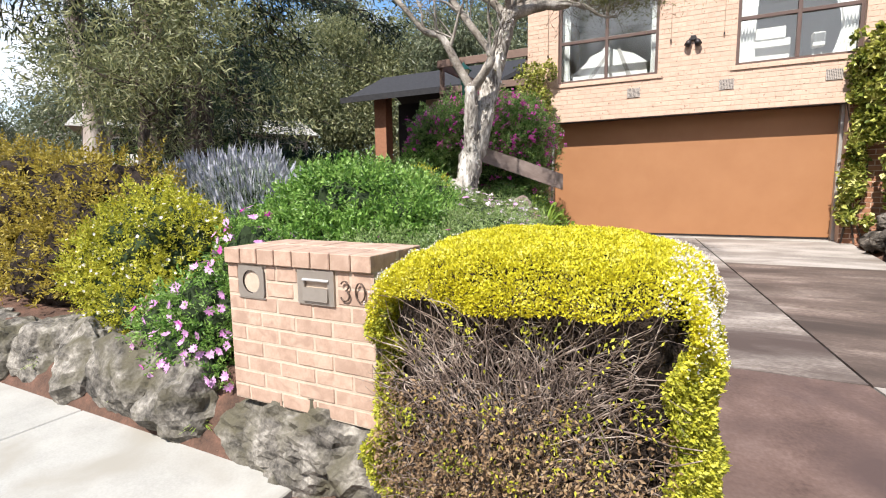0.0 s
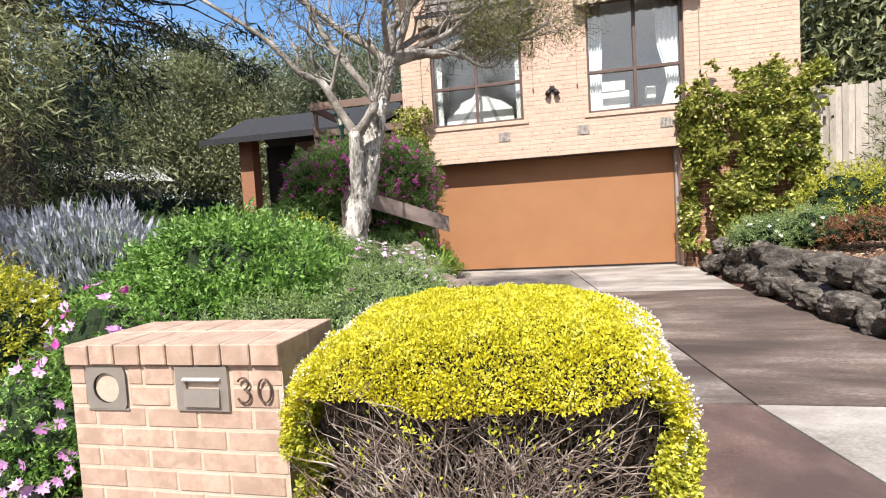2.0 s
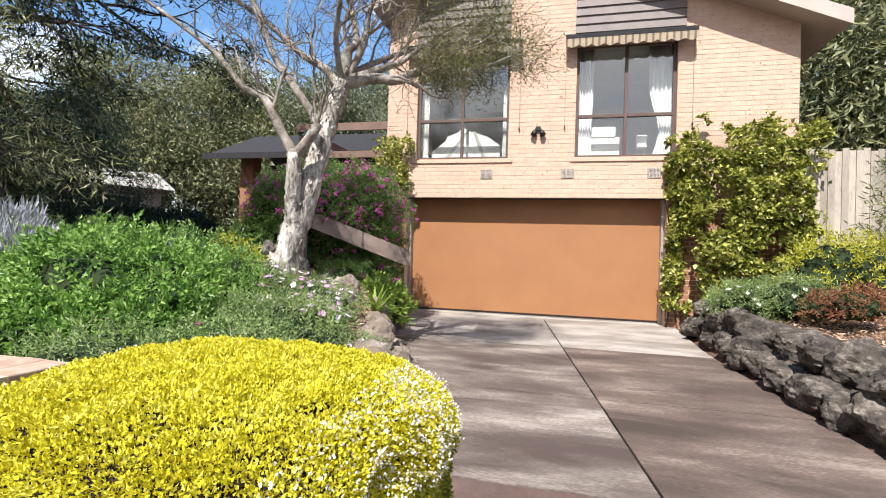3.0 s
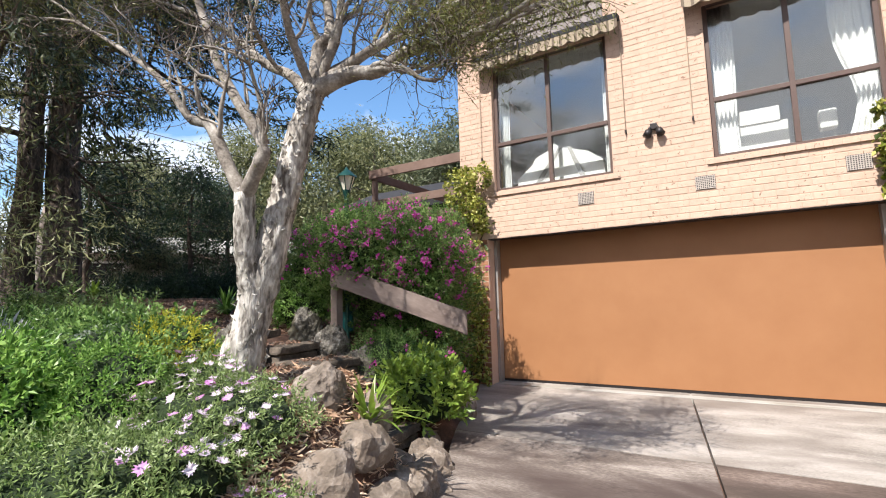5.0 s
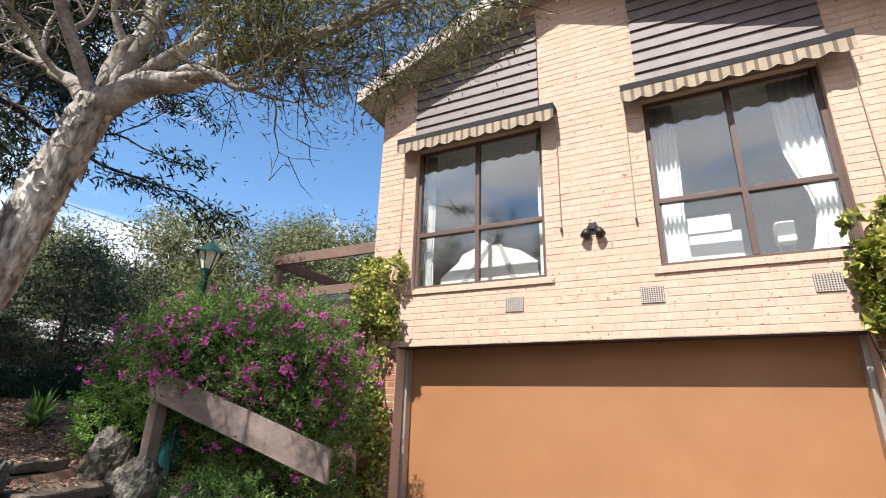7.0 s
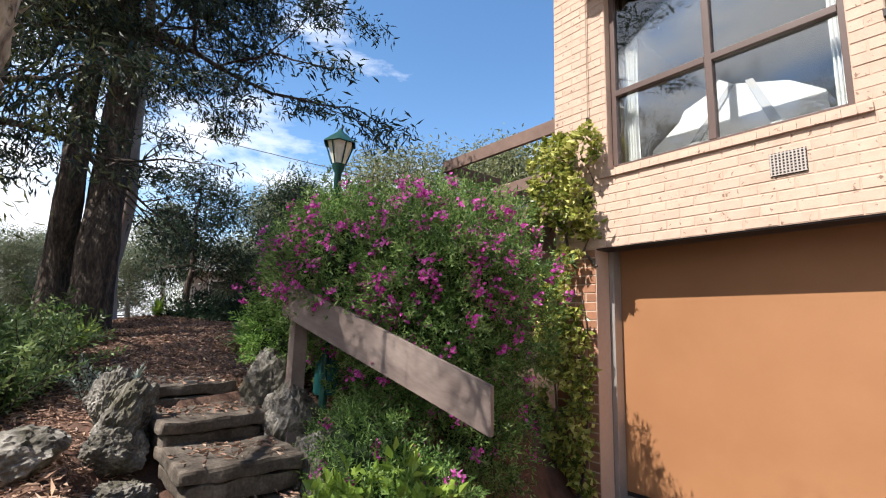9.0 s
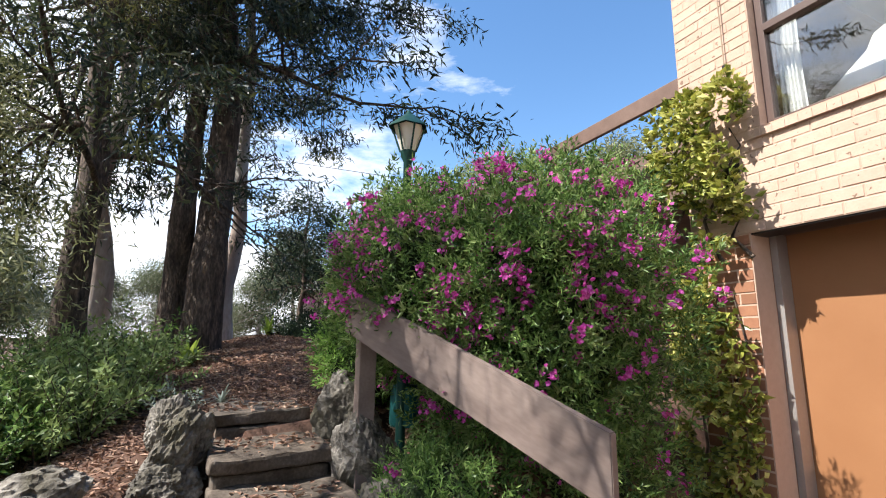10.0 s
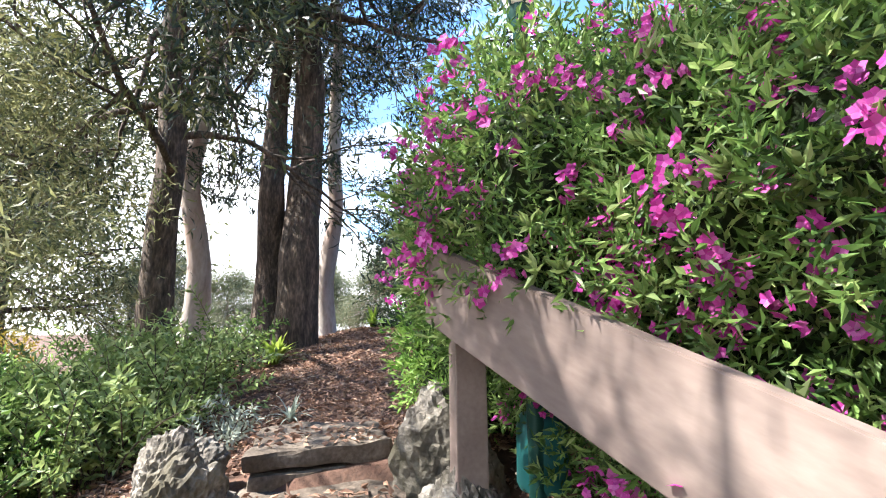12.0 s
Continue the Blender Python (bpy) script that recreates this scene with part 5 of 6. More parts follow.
BRANCH_PATHS = [
    ([(0.10, -0.17, 1.68), (0.27, -0.19, 1.86), (0.36, -0.2, 2.03), (0.22, -0.22, 2.26), (-0.17, -0.24, 2.8), (-0.44, -0.25, 3.4), (-0.76, -0.27, 4.1)], 0.062, 0.026),
    ([(0.10, -0.17, 1.68), (-0.08, -0.21, 1.99), (-0.26, -0.25, 2.32), (-0.48, -0.29, 2.42), (-0.85, -0.34, 2.83), (-1.5, -0.38, 3.3), (-2.3, -0.42, 3.8)], 0.06, 0.014),
    ([(0.42, 0.2, 2.55), (0.22, 0.17, 2.78), (-0.07, 0.14, 2.96), (-0.51, 0.1, 3.35), (-1.17, 0.07, 3.8), (-1.9, 0.03, 4.2)], 0.055, 0.014),
    ([(0.47, 0.22, 2.62), (0.48, 0.25, 2.98), (0.56, 0.29, 3.12), (0.45, 0.33, 3.6), (0.2, 0.36, 4.1)], 0.07, 0.022),
    ([(0.47, 0.22, 2.62), (0.67, 0.26, 3.06), (0.72, 0.29, 3.46), (0.9, 0.33, 3.85)], 0.05, 0.018),
    ([(0.46, 0.22, 2.6), (0.83, 0.26, 2.66), (1.07, 0.31, 2.64), (1.33, 0.35, 2.74), (1.72, 0.39, 2.72), (2.06, 0.44, 2.78), (2.35, 0.48, 2.9)], 0.075, 0.016),
    ([(0.9, 0.26, 2.66), (1.3, 0.27, 2.58), (1.5, 0.27, 2.44), (1.65, 0.28, 2.40)], 0.03, 0.008),
    ([(0.55, 0.22, 2.66), (1.04, 0.26, 2.80), (1.22, 0.3, 2.9), (1.53, 0.34, 3.14), (1.85, 0.38, 3.3)], 0.045, 0.014),
    ([(0.5, 0.24, 2.7), (0.75, 0.5, 2.95), (1.1, 0.8, 3.2), (1.5, 1.1, 3.4)], 0.045, 0.014),
    ([(0.45, 0.2, 2.6), (0.5, -0.1, 3.0), (0.7, -0.4, 3.4), (0.8, -0.7, 3.8)], 0.04, 0.014),
]
for pts_, ra, rb in BRANCH_PATHS:
    q = limb(bt, pts_, ra, rb, 26, 10, 0.06)
    for k in range(6, 26, 3):
        along = unit(q[min(k + 1, 25)] - q[k - 1])
        dr = along + rng.normal(size=3) * 0.55 + np.array([0.1, 0, 0.35])
        r = (ra + (rb - ra) * k / 25) * 0.5
        sub_branches(bt, q[k], dr, rng.uniform(0.3, 0.55), max(0.006, r), 3 if k > 20 else 2, tips, 0.012, 0.22, 2, 2.55)
# upper crown mostly out of view, added to cast shade on the milkwort shrub
for pts_, up in ((BRANCH_PATHS[0][0], 1.0), (BRANCH_PATHS[2][0], 0.9), (BRANCH_PATHS[1][0], 0.7)):
    for k in range(2):
        sub_branches(bt, pts_[-1], unit(np.array(pts_[-1]) - np.array(pts_[-2])) + rng.normal(size=3) * 0.35 + np.array([0, 0, up]), 0.75, 0.018, 4, tips, 0.012, 0.18, 2, 2.55)
child("branchwork", bt.mesh("branchwork", M["branch_grey"]), tree, "grey twisting bare branches")
tp = np.array([p for p, _ in tips])
td = np.array([d for _, d in tips])
m = 40
pp = np.repeat(tp, m, 0) + rng.normal(size=(len(tp) * m, 3)) * 0.13
dd = np.repeat(td, m, 0) * 0.8 + rng.normal(size=pp.shape) * 0.8
right = pp[:, 0] > 1.3
# leaves kept dense above 4 m so this added crown blocks more sun
far = rng.random(len(pp)) < np.where(pp[:, 2] > 4.0, 0.7, np.where(right, 0.62, 0.08))
leaves("foliage", pp[far], dd[far] - np.array([0, 0, 0.5]), 0.055, 0.008, M["tea_leaf"], tree, "sparse fine olive leaves")
fine = Tubes()
for p, d in tips:
    for k in range(1):
        q = p + unit(d + rng.normal(size=3) * 0.7) * rng.uniform(0.15, 0.4)
        fine.add([p, (p + q) / 2 + rng.normal(size=3) * 0.02, q], [0.004, 0.003, 0.0015], 3)
child("fine_twiggery", fine.mesh("fine_twiggery", M["bark_dark"]), tree, "fine dead grey twigs")

# ---- rocks and plants at the driveway edge ----
for i, (x, y, z, rx, ry, rz) in enumerate([(-1.50, 6.55, 0.52, 0.26, 0.22, 0.26), (-1.85, 7.25, 0.62, 0.22, 0.2, 0.28), (-1.15, 5.9, 0.42, 0.24, 0.22, 0.2), (-2.05, 6.5, 0.95, 0.26, 0.2, 0.22), (-1.82, 5.85, 0.80, 0.24, 0.2, 0.2), (-2.35, 7.95, 0.75, 0.2, 0.2, 0.35), (-0.8, 5.1, 0.3, 0.2, 0.2, 0.16), (-0.5, 4.4, 0.2, 0.18, 0.2, 0.15),
                                          (-2.25, 8.6, 0.6, 0.2, 0.25, 0.3), (-1.62, 6.95, 0.45, 0.2, 0.2, 0.22), (-1.35, 6.2, 0.4, 0.16, 0.17, 0.2), (-1.75, 7.0, 0.5, 0.18, 0.2, 0.26), (-2.0, 7.55, 0.5, 0.16, 0.2, 0.28), (-1.7, 6.6, 0.5, 0.24, 0.2, 0.2)]):
    z = ground_z(x, y) + rz * 0.30
    rock((x, y, z), (rx * 0.9, ry * 0.9, rz * 0.9), M["rock_pale"], 60 + i, "weathered brown grey boulder beside the driveway", "driveway edging rocks", 30 * i)
re = random.Random(44)
for row, (off, up) in enumerate(((0.12, 0.07), (0.40, 0.20))):
    y = 4.55 + 0.1 * row
    while y < 7.5:
        s = re.uniform(0.13, 0.23)
        x = left_edge(y) - off - re.uniform(0, 0.1)
        rock((x, y, ground_z(x, y) + up * 0.5), (s * re.uniform(0.9, 1.1), s, s * re.uniform(0.85, 1.25)), M["rock_pale"], 300 + int(y * 20) + row, "weathered brown grey boulder beside the driveway", "driveway edging rocks", re.uniform(0, 360), sub=3)
        y += s * re.uniform(1.7, 2.5)
for x, y, z, s in ((-3.72, 6.64, 1.48, 0.15), (-4.02, 6.7, 1.56, 0.16), (-3.45, 6.68, 1.32, 0.14), (-3.2, 6.64, 1.24, 0.13), (-2.85, 6.62, 1.16, 0.19), (-4.25, 6.62, 1.6, 0.13), (-3.3, 7.76, 1.45, 0.15), (-2.85, 7.72, 1.2, 0.15), (-3.85, 7.74, 1.68, 0.14)):
    z = min(z, ground_z(x, y) + s * 0.9)
    rock((x, y, z), (s * 1.15, s * 0.9, s), M["rock"], int(x * -70 + y * 13), "small jagged stone stacked beside the garden steps", "step side rocks", 70 * x, sub=5)
for i, (x, y, z, rx, ry, rz) in enumerate([(-3.05, 7.75, 1.02, 0.25, 0.2, 0.42), (-3.55, 7.72, 1.3, 0.28, 0.17, 0.45), (-4.05, 7.75, 1.45, 0.3, 0.17, 0.42), (-2.7, 7.75, 0.85, 0.2, 0.2, 0.3),(-3.15, 6.1, 1.33, 0.27, 0.22, 0.17), (-3.82, 6.7, 1.40, 0.17, 0.14, 0.26), (-4.0, 6.62, 1.5, 0.14, 0.13, 0.2)]):
    k = 0.92
    rock((x, y, z), (rx * k, ry * k, rz * k), M["rock"], 90 + i, "rough upright stone lining the garden steps", "step side rocks", 25 * i, sub=5)


def strap_plant(place, n, length, width, mat, label, name="strap_plant", group=""):
    t = thing(name, (place[0], place[1], ground_z(place[0], place[1]) - 0.01), label, "plant", group)
    V, Q = [], []
    k = 0
    for i in range(n):
        a = rng.uniform(0, 2 * math.pi)
        tilt = rng.uniform(0.25, 1.0)
        L = length * rng.uniform(0.7, 1.1)
        d = np.array([math.cos(a), math.sin(a), 0])
        s = np.array([-math.sin(a), math.cos(a), 0])
        for j in range(6):
            u = j / 5
            p = d * L * u * tilt * (0.6 + 0.4 * u) + np.array([0, 0, L * (u * (1.1 - tilt * 0.3) - 0.75 * tilt * u * u)])
            w = width * (1 - u ** 2.5) * 0.5 + 0.001
            V += [p - s * w, p + s * w]
            if j:
                Q.append((k + 2 * j - 2, k + 2 * j - 1, k + 2 * j + 1, k + 2 * j))
        k += 12
    child("foliage", tri_mesh("foliage", np.array(V), np.array(Q), M[mat]), t)
    return t


strap_plant((-1.58, 6.12, 0.85), 70, 0.52, 0.045, "strap_leaf", "bright green strap leaved clump among rocks", group="strap plants")
strap_plant((-2.25, 6.75, 1.0), 30, 0.34, 0.03, "strap_leaf", "small strap leaved clump", group="strap plants")
strap_plant((-10.4, 7.85, 1.75), 50, 0.5, 0.05, "strap_leaf", "lime green fern clump on the mulch", "fern", "ferns")
strap_plant((-6.6, 8.3, 1.75), 60, 0.6, 0.06, "green_leaf", "dark green fern clump on the mulch", "fern", "ferns")
strap_plant((-7.4, 6.6, 1.75), 50, 0.5, 0.06, "strap_leaf", "lime green fern clump", "fern", "ferns")
strap_plant((-5.6, 8.6, 1.7), 50, 0.6, 0.06, "green_leaf", "dark green fern clump", "fern", "ferns")
strap_plant((-5.4, 6.95, 1.66), 24, 0.26, 0.02, "silver_leaf", "small pale strap plant on the mulch", group="strap plants")
t, P, D = bush("glossy_shrub", (-2.15, 7.75, 0.55), [((0, -0.05, 0.30), (0.42, 0.34, 0.34)), ((-0.35, 0.1, 0.35), (0.3, 0.3, 0.28))], "strap_leaf", 3200, (0.085, 0.05), "glossy broad leaved shrub beside the garage", "shrub")
t, P, D = bush("red_flowering_shrub", (-4.35, 7.95, 1.6), [((0, 0, 0.35), (0.45, 0.35, 0.42)), ((-0.25, 0.2, 0.2), (0.4, 0.35, 0.35))], "green_leaf", 9000, (0.05, 0.014), "fresh green shrub beside the rail post", "shrub")

can = thing("watering_can", (-3.58, 8.0, 1.52), "teal plastic watering can under the railing", "watering can")
tb = Tubes()
tb.add([(0, 0, 0), (0, 0, 0.02), (0, 0, 0.22), (0, 0, 0.26), (0, 0, 0.262)], [0.09, 0.10, 0.095, 0.08, 0.01], 18)
child("body", tb.mesh("body", M["plastic_teal"]), can)
tb = Tubes()
tb.add(spline([(0.05, 0, 0.25), (0.0, 0, 0.33), (-0.09, 0, 0.28), (-0.10, 0, 0.12)], 14), np.full(14, 0.012), 8)
child("handle", tb.mesh("handle", M["plastic_teal"]), can)

# ---- garden steps ----
steps = thing("garden_steps", (0, 0, 0), "rough dirty timber and stone garden steps", "steps")
xs = [-2.05, -2.32, -2.6, -2.88, -3.5, -4.12]
zs = [0.60, 0.82, 1.04, 1.26, 1.42, 1.57]


def rough_slab(x0, y0, z0, x1, y1, z1, seed, bend=0.0):
    """A weathered split slab with a worn, uneven skin."""
    bm = box_bm(x0, y0, z0, x1, y1, z1, 0.02)
    bmesh.ops.subdivide_edges(bm, edges=[e for e in bm.edges if e.calc_length() > 0.04], cuts=9, use_grid_fill=True)
    o = Vector((seed * 3.1, seed * 1.7, seed))
    for v in bm.verts:
        c = v.co.copy()
        v.co += Vector((0.05 * noise.noise(Vector((0, c.y * 3, 0)) + o) + 0.018 * noise.noise(c * 11 + o) + bend * (c.y - y0), 0.04 * noise.noise(c * 3 + o), 0.022 * noise.noise(c * 6 + o) + 0.009 * noise.noise(Vector((c.x * 40, c.y * 6, c.z * 40)) + o)))
    return bm


for i, (x, z) in enumerate(zip(xs, zs)):
    back = xs[i + 1] - 0.12 if i < 5 else x - 0.6
    w0, w1 = 6.84 + 0.02 * (i % 2), 7.58 - 0.03 * (i % 3)
    part("tread", rough_slab(back, w0, z - 0.085, x, w1, z, i, -0.25 if i == 5 else -0.1), M["sleeper"], steps)
    part("riser", rough_slab(back, w0 + 0.03, z - 0.20, x - 0.03, w1 - 0.02, z - 0.095, i + 20, -0.25 if i == 5 else -0.1), M["sleeper"], steps)

# ---- timber hand rail ----
rail = thing("timber_railing", (0, 0, 0), "weathered brown timber railing on a square post", "railing")
A, B = Vector((-3.41, 7.55, 2.25)), Vector((-1.80, 8.078, 1.632))
ax = (B - A)
m3 = Matrix((ax.normalized(), Vector((0, 0, 1)).cross(ax).normalized(), ax.normalized().cross(Vector((0, 0, 1)).cross(ax).normalized()))).transposed().to_4x4()
L = ax.length
h = 0.122
b2 = prism([(0.04, -h), (L + 0.045, -h), (L - 0.045, h), (-0.04, h)], "y", -0.022, 0.022)
bmesh.ops.bevel(b2, geom=b2.edges[:], offset=0.004, segments=2, affect="EDGES")
ob = part("rail_board", b2, M["rail_wood"], rail)
ob.matrix_basis = Matrix.Translation(A) @ m3
part("post", box_bm(-3.49, 7.625, 1.2, -3.385, 7.73, 2.16, 0.006), M["rail_wood"], rail)

# ---- magenta flowering shrub ----
pol, P, D = bush("milkwort_shrub", (-2.95, 8.75, 0.9), [((-0.1, 0, 1.42), (0.95, 0.8, 0.93)), ((-0.85, -0.3, 1.55), (0.72, 0.65, 0.8)), ((0.30, -0.25, 1.3), (0.50, 0.6, 0.9)), ((-1.2, -0.68, 1.52), (0.5, 0.48, 0.58)), ((-0.42, -0.78, 1.64), (0.58, 0.48, 0.60)), ((-0.2, -0.36, 1.1), (0.85, 0.5, 0.75)), ((-0.62, -0.58, 1.52), (0.78, 0.62, 0.70)), ((0.1, -0.42, 1.45), (0.72, 0.5, 0.6)), ((0.0, -0.1, 0.4), (0.72, 0.6, 0.62))], "bush_leaf", 185000, (0.044, 0.0125), "large shrub covered with magenta flowers over the railing", "shrub", low=-0.9, amp=0.28, shell=0.36, core_size=0.62)
okf = np.where(D[:, 2] > -0.3)[0]
blossoms(pol, P[okf], D[okf], 900, 0.0155, M["magenta"], 5, out=0.075, cluster=13, spread=0.023)
sp = np.repeat(rng.integers(0, len(P), 1700), 9)
leaves("young_foliage", P[sp] + D[sp] * 0.05, D[sp] + rng.normal(size=(15300, 3)) * 0.6 + np.array([0, -0.2, 0.6]), 0.058, 0.015, M["sage_leaf"], pol, "pale young leaves")

low_p, P, D = bush("milkwort_shrub", (-2.75, 7.88, 0.75), [((0, 0, 0.35), (0.62, 0.30, 0.45)), ((0.45, 0.05, 0.2), (0.45, 0.28, 0.38))], "bush_leaf", 22000, (0.038, 0.011), "small magenta flowering shrub under the railing", "shrub", low=-0.8)
blossoms(low_p, P, D, 40, 0.015, M["magenta"], 5, out=0.05, cluster=15, spread=0.024)

# ---- green lantern on a post ----
lamp = thing("garden_lantern", (-3.52, 7.95, 1.3), "green metal garden lantern with frosted panes on a post", "lamp post")
t = Tubes()
t.add([(0, 0, 0), (0, 0, 0.15), (0, 0, 2.02), (0, 0, 2.06), (0, 0, 2.1)], [0.05, 0.032, 0.03, 0.05, 0.055], 14)
child("post", t.mesh("post", M["lamp_green"]), lamp)
t = Tubes()
t.add([(0, 0, 2.10), (0, 0, 2.28)], [0.055, 0.115], 6)
child("lantern_glass", t.mesh("lantern_glass", M["lamp_glass"]), lamp, "frosted lantern panes")
t = Tubes()
t.add([(0, 0, 2.275), (0, 0, 2.29), (0, 0, 2.36), (0, 0, 2.385), (0, 0, 2.40), (0, 0, 2.43)], [0.15, 0.14, 0.06, 0.03, 0.022, 0.002], 6)
child("hood", t.mesh("hood", M["lamp_green"]), lamp)
for k in range(6):
    a = 2 * math.pi * k / 6
    t = Tubes()
    t.add([(0.057 * math.cos(a), 0.057 * math.sin(a), 2.10), (0.118 * math.cos(a), 0.118 * math.sin(a), 2.28)], [0.007, 0.007], 5)
    child("glazing_bar", t.mesh("glazing_bar", M["lamp_green"]), lamp)

# ---- climbers on the house ----
def climber(name, place, boxes, n, label, size=(0.075, 0.055)):
    """Ivy: leaves standing off a wall, in a lumpy sheet of (x0, x1, z0, z1, depth)."""
    t = thing(name, place, label, "climbing plant")
    area = [(b[1] - b[0]) * (b[3] - b[2]) for b in boxes]
    P, D = [], []
    for b, a in zip(boxes, area):
        k = int(n * a / sum(area))
        u, v = rng.random(k), rng.random(k)
        x, z = b[0] + (b[1] - b[0]) * u, b[2] + (b[3] - b[2]) * v
        rim = np.minimum(1, 4.2 * np.minimum(np.minimum(u, 1 - u), np.minimum(v, 1 - v)))
        lump = np.array([noise.noise(Vector((xx * 2.4, zz * 2.4, 3))) for xx, zz in zip(x, z)])
        bump = np.array([noise.noise(Vector((xx * 6, zz * 6, 7))) for xx, zz in zip(x, z)])
        dep = b[4] * (0.35 + 0.65 * rim) * (1 + 0.35 * lump + 0.22 * bump)
        y = -dep * (1 - 0.30 * rng.random(k) ** 2)
        kk = rim + 1.5 * lump + 0.7 * bump > 0.30 + 0.25 * rng.random(k)
        P.append(np.stack([x, y, z], 1)[kk])
        D.append(np.stack([lump * 0.5, -np.ones(k), 0.25 + bump * 0.6], 1)[kk])
    P, D = np.concatenate(P), np.concatenate(D)
    for b in boxes:
        for k in range(3):
            x0 = b[0] + (b[1] - b[0]) * (0.25 + 0.25 * k)
            st = Tubes()
            st.add([(x0 + 0.08 * math.sin(2.3 * j + k), -0.02, b[2] - 0.25 + (b[3] - b[2]) * j / 7) for j in range(7)], np.linspace(0.016, 0.005, 7), 6)
            child("vine_stem", st.mesh("vine_stem", M["bark_dark"]), t, "thin brown climbing stem")
    leaves("foliage", P, D + rng.normal(size=D.shape) * 0.7 - np.array([0, 0, 0.5]), size[0], size[1], M["ivy_leaf"], t)
    return t


climber("ivy", (0, FY, 0), [(2.34, 4.85, 0.9, 4.35, 0.5), (2.3, 2.75, 0.8, 4.0, 0.14)], 19000, "thick yellow green ivy covering the brick wall", (0.11, 0.075))
climber("ivy", (0, FY, 0), [(-3.35, -2.42, 2.95, 4.15, 0.30), (-3.3, -2.58, 0.4, 3.1, 0.22)], 7000, "variegated ivy on the house corner")

# ---- rock wall and plants on the other side of the driveway ----
rk = random.Random(21)
i = 0
for row, (dz, off) in enumerate(((0.15, 0.38), (0.45, 0.56))):
    y = 10.1 - 0.2 * row
    while y > 2.9:
        w = rk.choice([rk.uniform(0.13, 0.2), rk.uniform(0.2, 0.36)])
        x = right_edge(y) + off + rk.uniform(-0.08, 0.08)
        rock((x, y - w, drive_z(y) + dz + rk.uniform(-0.06, 0.05)), (rk.uniform(0.2, 0.3), w * 1.08, rk.uniform(0.17, 0.24)), M["rock_dark"], 130 + i, "dark pitted basalt rock in the retaining wall", "retaining wall rocks", rk.uniform(-30, 30), sub=4)
        y -= 2 * w
        i += 1
t, P, D = bush("red_shrub", (3.75, 7.35, 1.1), [((0.1, 0, 0.16), (0.28, 0.28, 0.2)), ((-0.1, 0.3, 0.1), (0.2, 0.2, 0.15))], "red_leaf", 2200, (0.05, 0.016), "low orange red leaved shrub on the rock wall", "shrub")
t, P, D = bush("white_flower_clump", (3.15, 8.6, 0.95), [((0, 0, 0.2), (0.5, 0.6, 0.28)), ((0.5, -0.3, 0.3), (0.5, 0.5, 0.3))], "sage_leaf", 8000, (0.05, 0.016), "pale green clump with white flowers above the rocks", "shrub")
blossoms(t, P, D, 60, 0.035, M["white_petal"], 8)
t, P, D = bush("yellow_green_shrub", (4.4, 8.7, 1.15), [((0, 0, 0.45), (0.75, 0.55, 0.55)), ((0.9, 0.2, 0.5), (0.7, 0.5, 0.55))], "lime_leaf", 9000, (0.06, 0.02), "yellow green shrub below the fence", "shrub")
t, P, D = bush("arching_shrub", (5.8, 8.9, 1.2), [((0, 0, 1.1), (0.9, 0.8, 1.2)), ((1.3, -0.3, 1.2), (1.0, 0.9, 1.4))], "olive_leaf", 11000, (0.12, 0.02), "olive leaved arching shrub before the fence", "shrub", core_size=0.55)

# ---- trees of the garden and beyond ----
def grow_tree(name, place, label, height, r, bark, leaf, lsize, limbs, crown_from, spread, nleaf, gravity=0.02, lean=(0, 0), depth=2, clump=0.35, flat=1.0, kids=3):
    t = thing(name, place, label, "tree")
    tb, tips = Tubes(), []
    k = 9
    pts = [np.array([lean[0] * (i / k) ** 1.4, lean[1] * (i / k) ** 1.4, -0.3 + (height * 0.92 + 0.3) * i / k]) + rng.normal(size=3) * np.array([1, 1, 0]) * r * 0.3 * (i > 0) for i in range(k + 1)]
    q = spline(pts, 26)
    rad = r * (1 - 0.85 * np.linspace(0, 1, 26)) + r * 0.5 * np.exp(-np.linspace(0, 1, 26) * 26)
    tb.add(q, rad, 14, 0.05)
    bb = Tubes()
    for i in range(limbs):
        u = crown_from + (1 - crown_from) * (i + rng.random()) / limbs
        p = q[min(25, int(u * 25))]
        a = i * 2.4 + rng.normal() * 0.4
        d = np.array([math.cos(a), math.sin(a), gravity * 10 + 0.25 * rng.normal()])
        ln = spread * (1.15 - 0.65 * (u - crown_from) / (1 - crown_from)) * rng.uniform(0.75, 1.15)
        sub_branches(bb, p, d, ln * 0.55, max(0.012, r * 0.28 * (1.2 - u)), depth, tips, gravity, 0.16, kids)
    child("trunk", tb.mesh("trunk", M[bark]), t)
    child("limbwork", bb.mesh("limbwork", M[bark]), t)
    tp = np.array([p for p, _ in tips])
    td = np.array([d for _, d in tips])
    m = max(1, nleaf // len(tp))
    pp = np.repeat(tp, m, 0) + rng.normal(size=(len(tp) * m, 3)) * np.array([clump, clump, clump * 0.6 * flat])
    dd = np.repeat(td, m, 0) * 0.5 + rng.normal(size=pp.shape) * 0.7 + np.array([0, 0, -0.35])
    leaves("crown", pp, dd, lsize[0], lsize[1], M[leaf], t)
    return t


grow_tree("cypress_tree", (-7.9, 5.27, 1.75), "tall dark conifer with horizontal branches", 13, 0.19, "bark_dark", "pine_leaf", (0.17, 0.03), 26, 0.20, 3.0, 22000, -0.015, clump=0.17, flat=0.5)
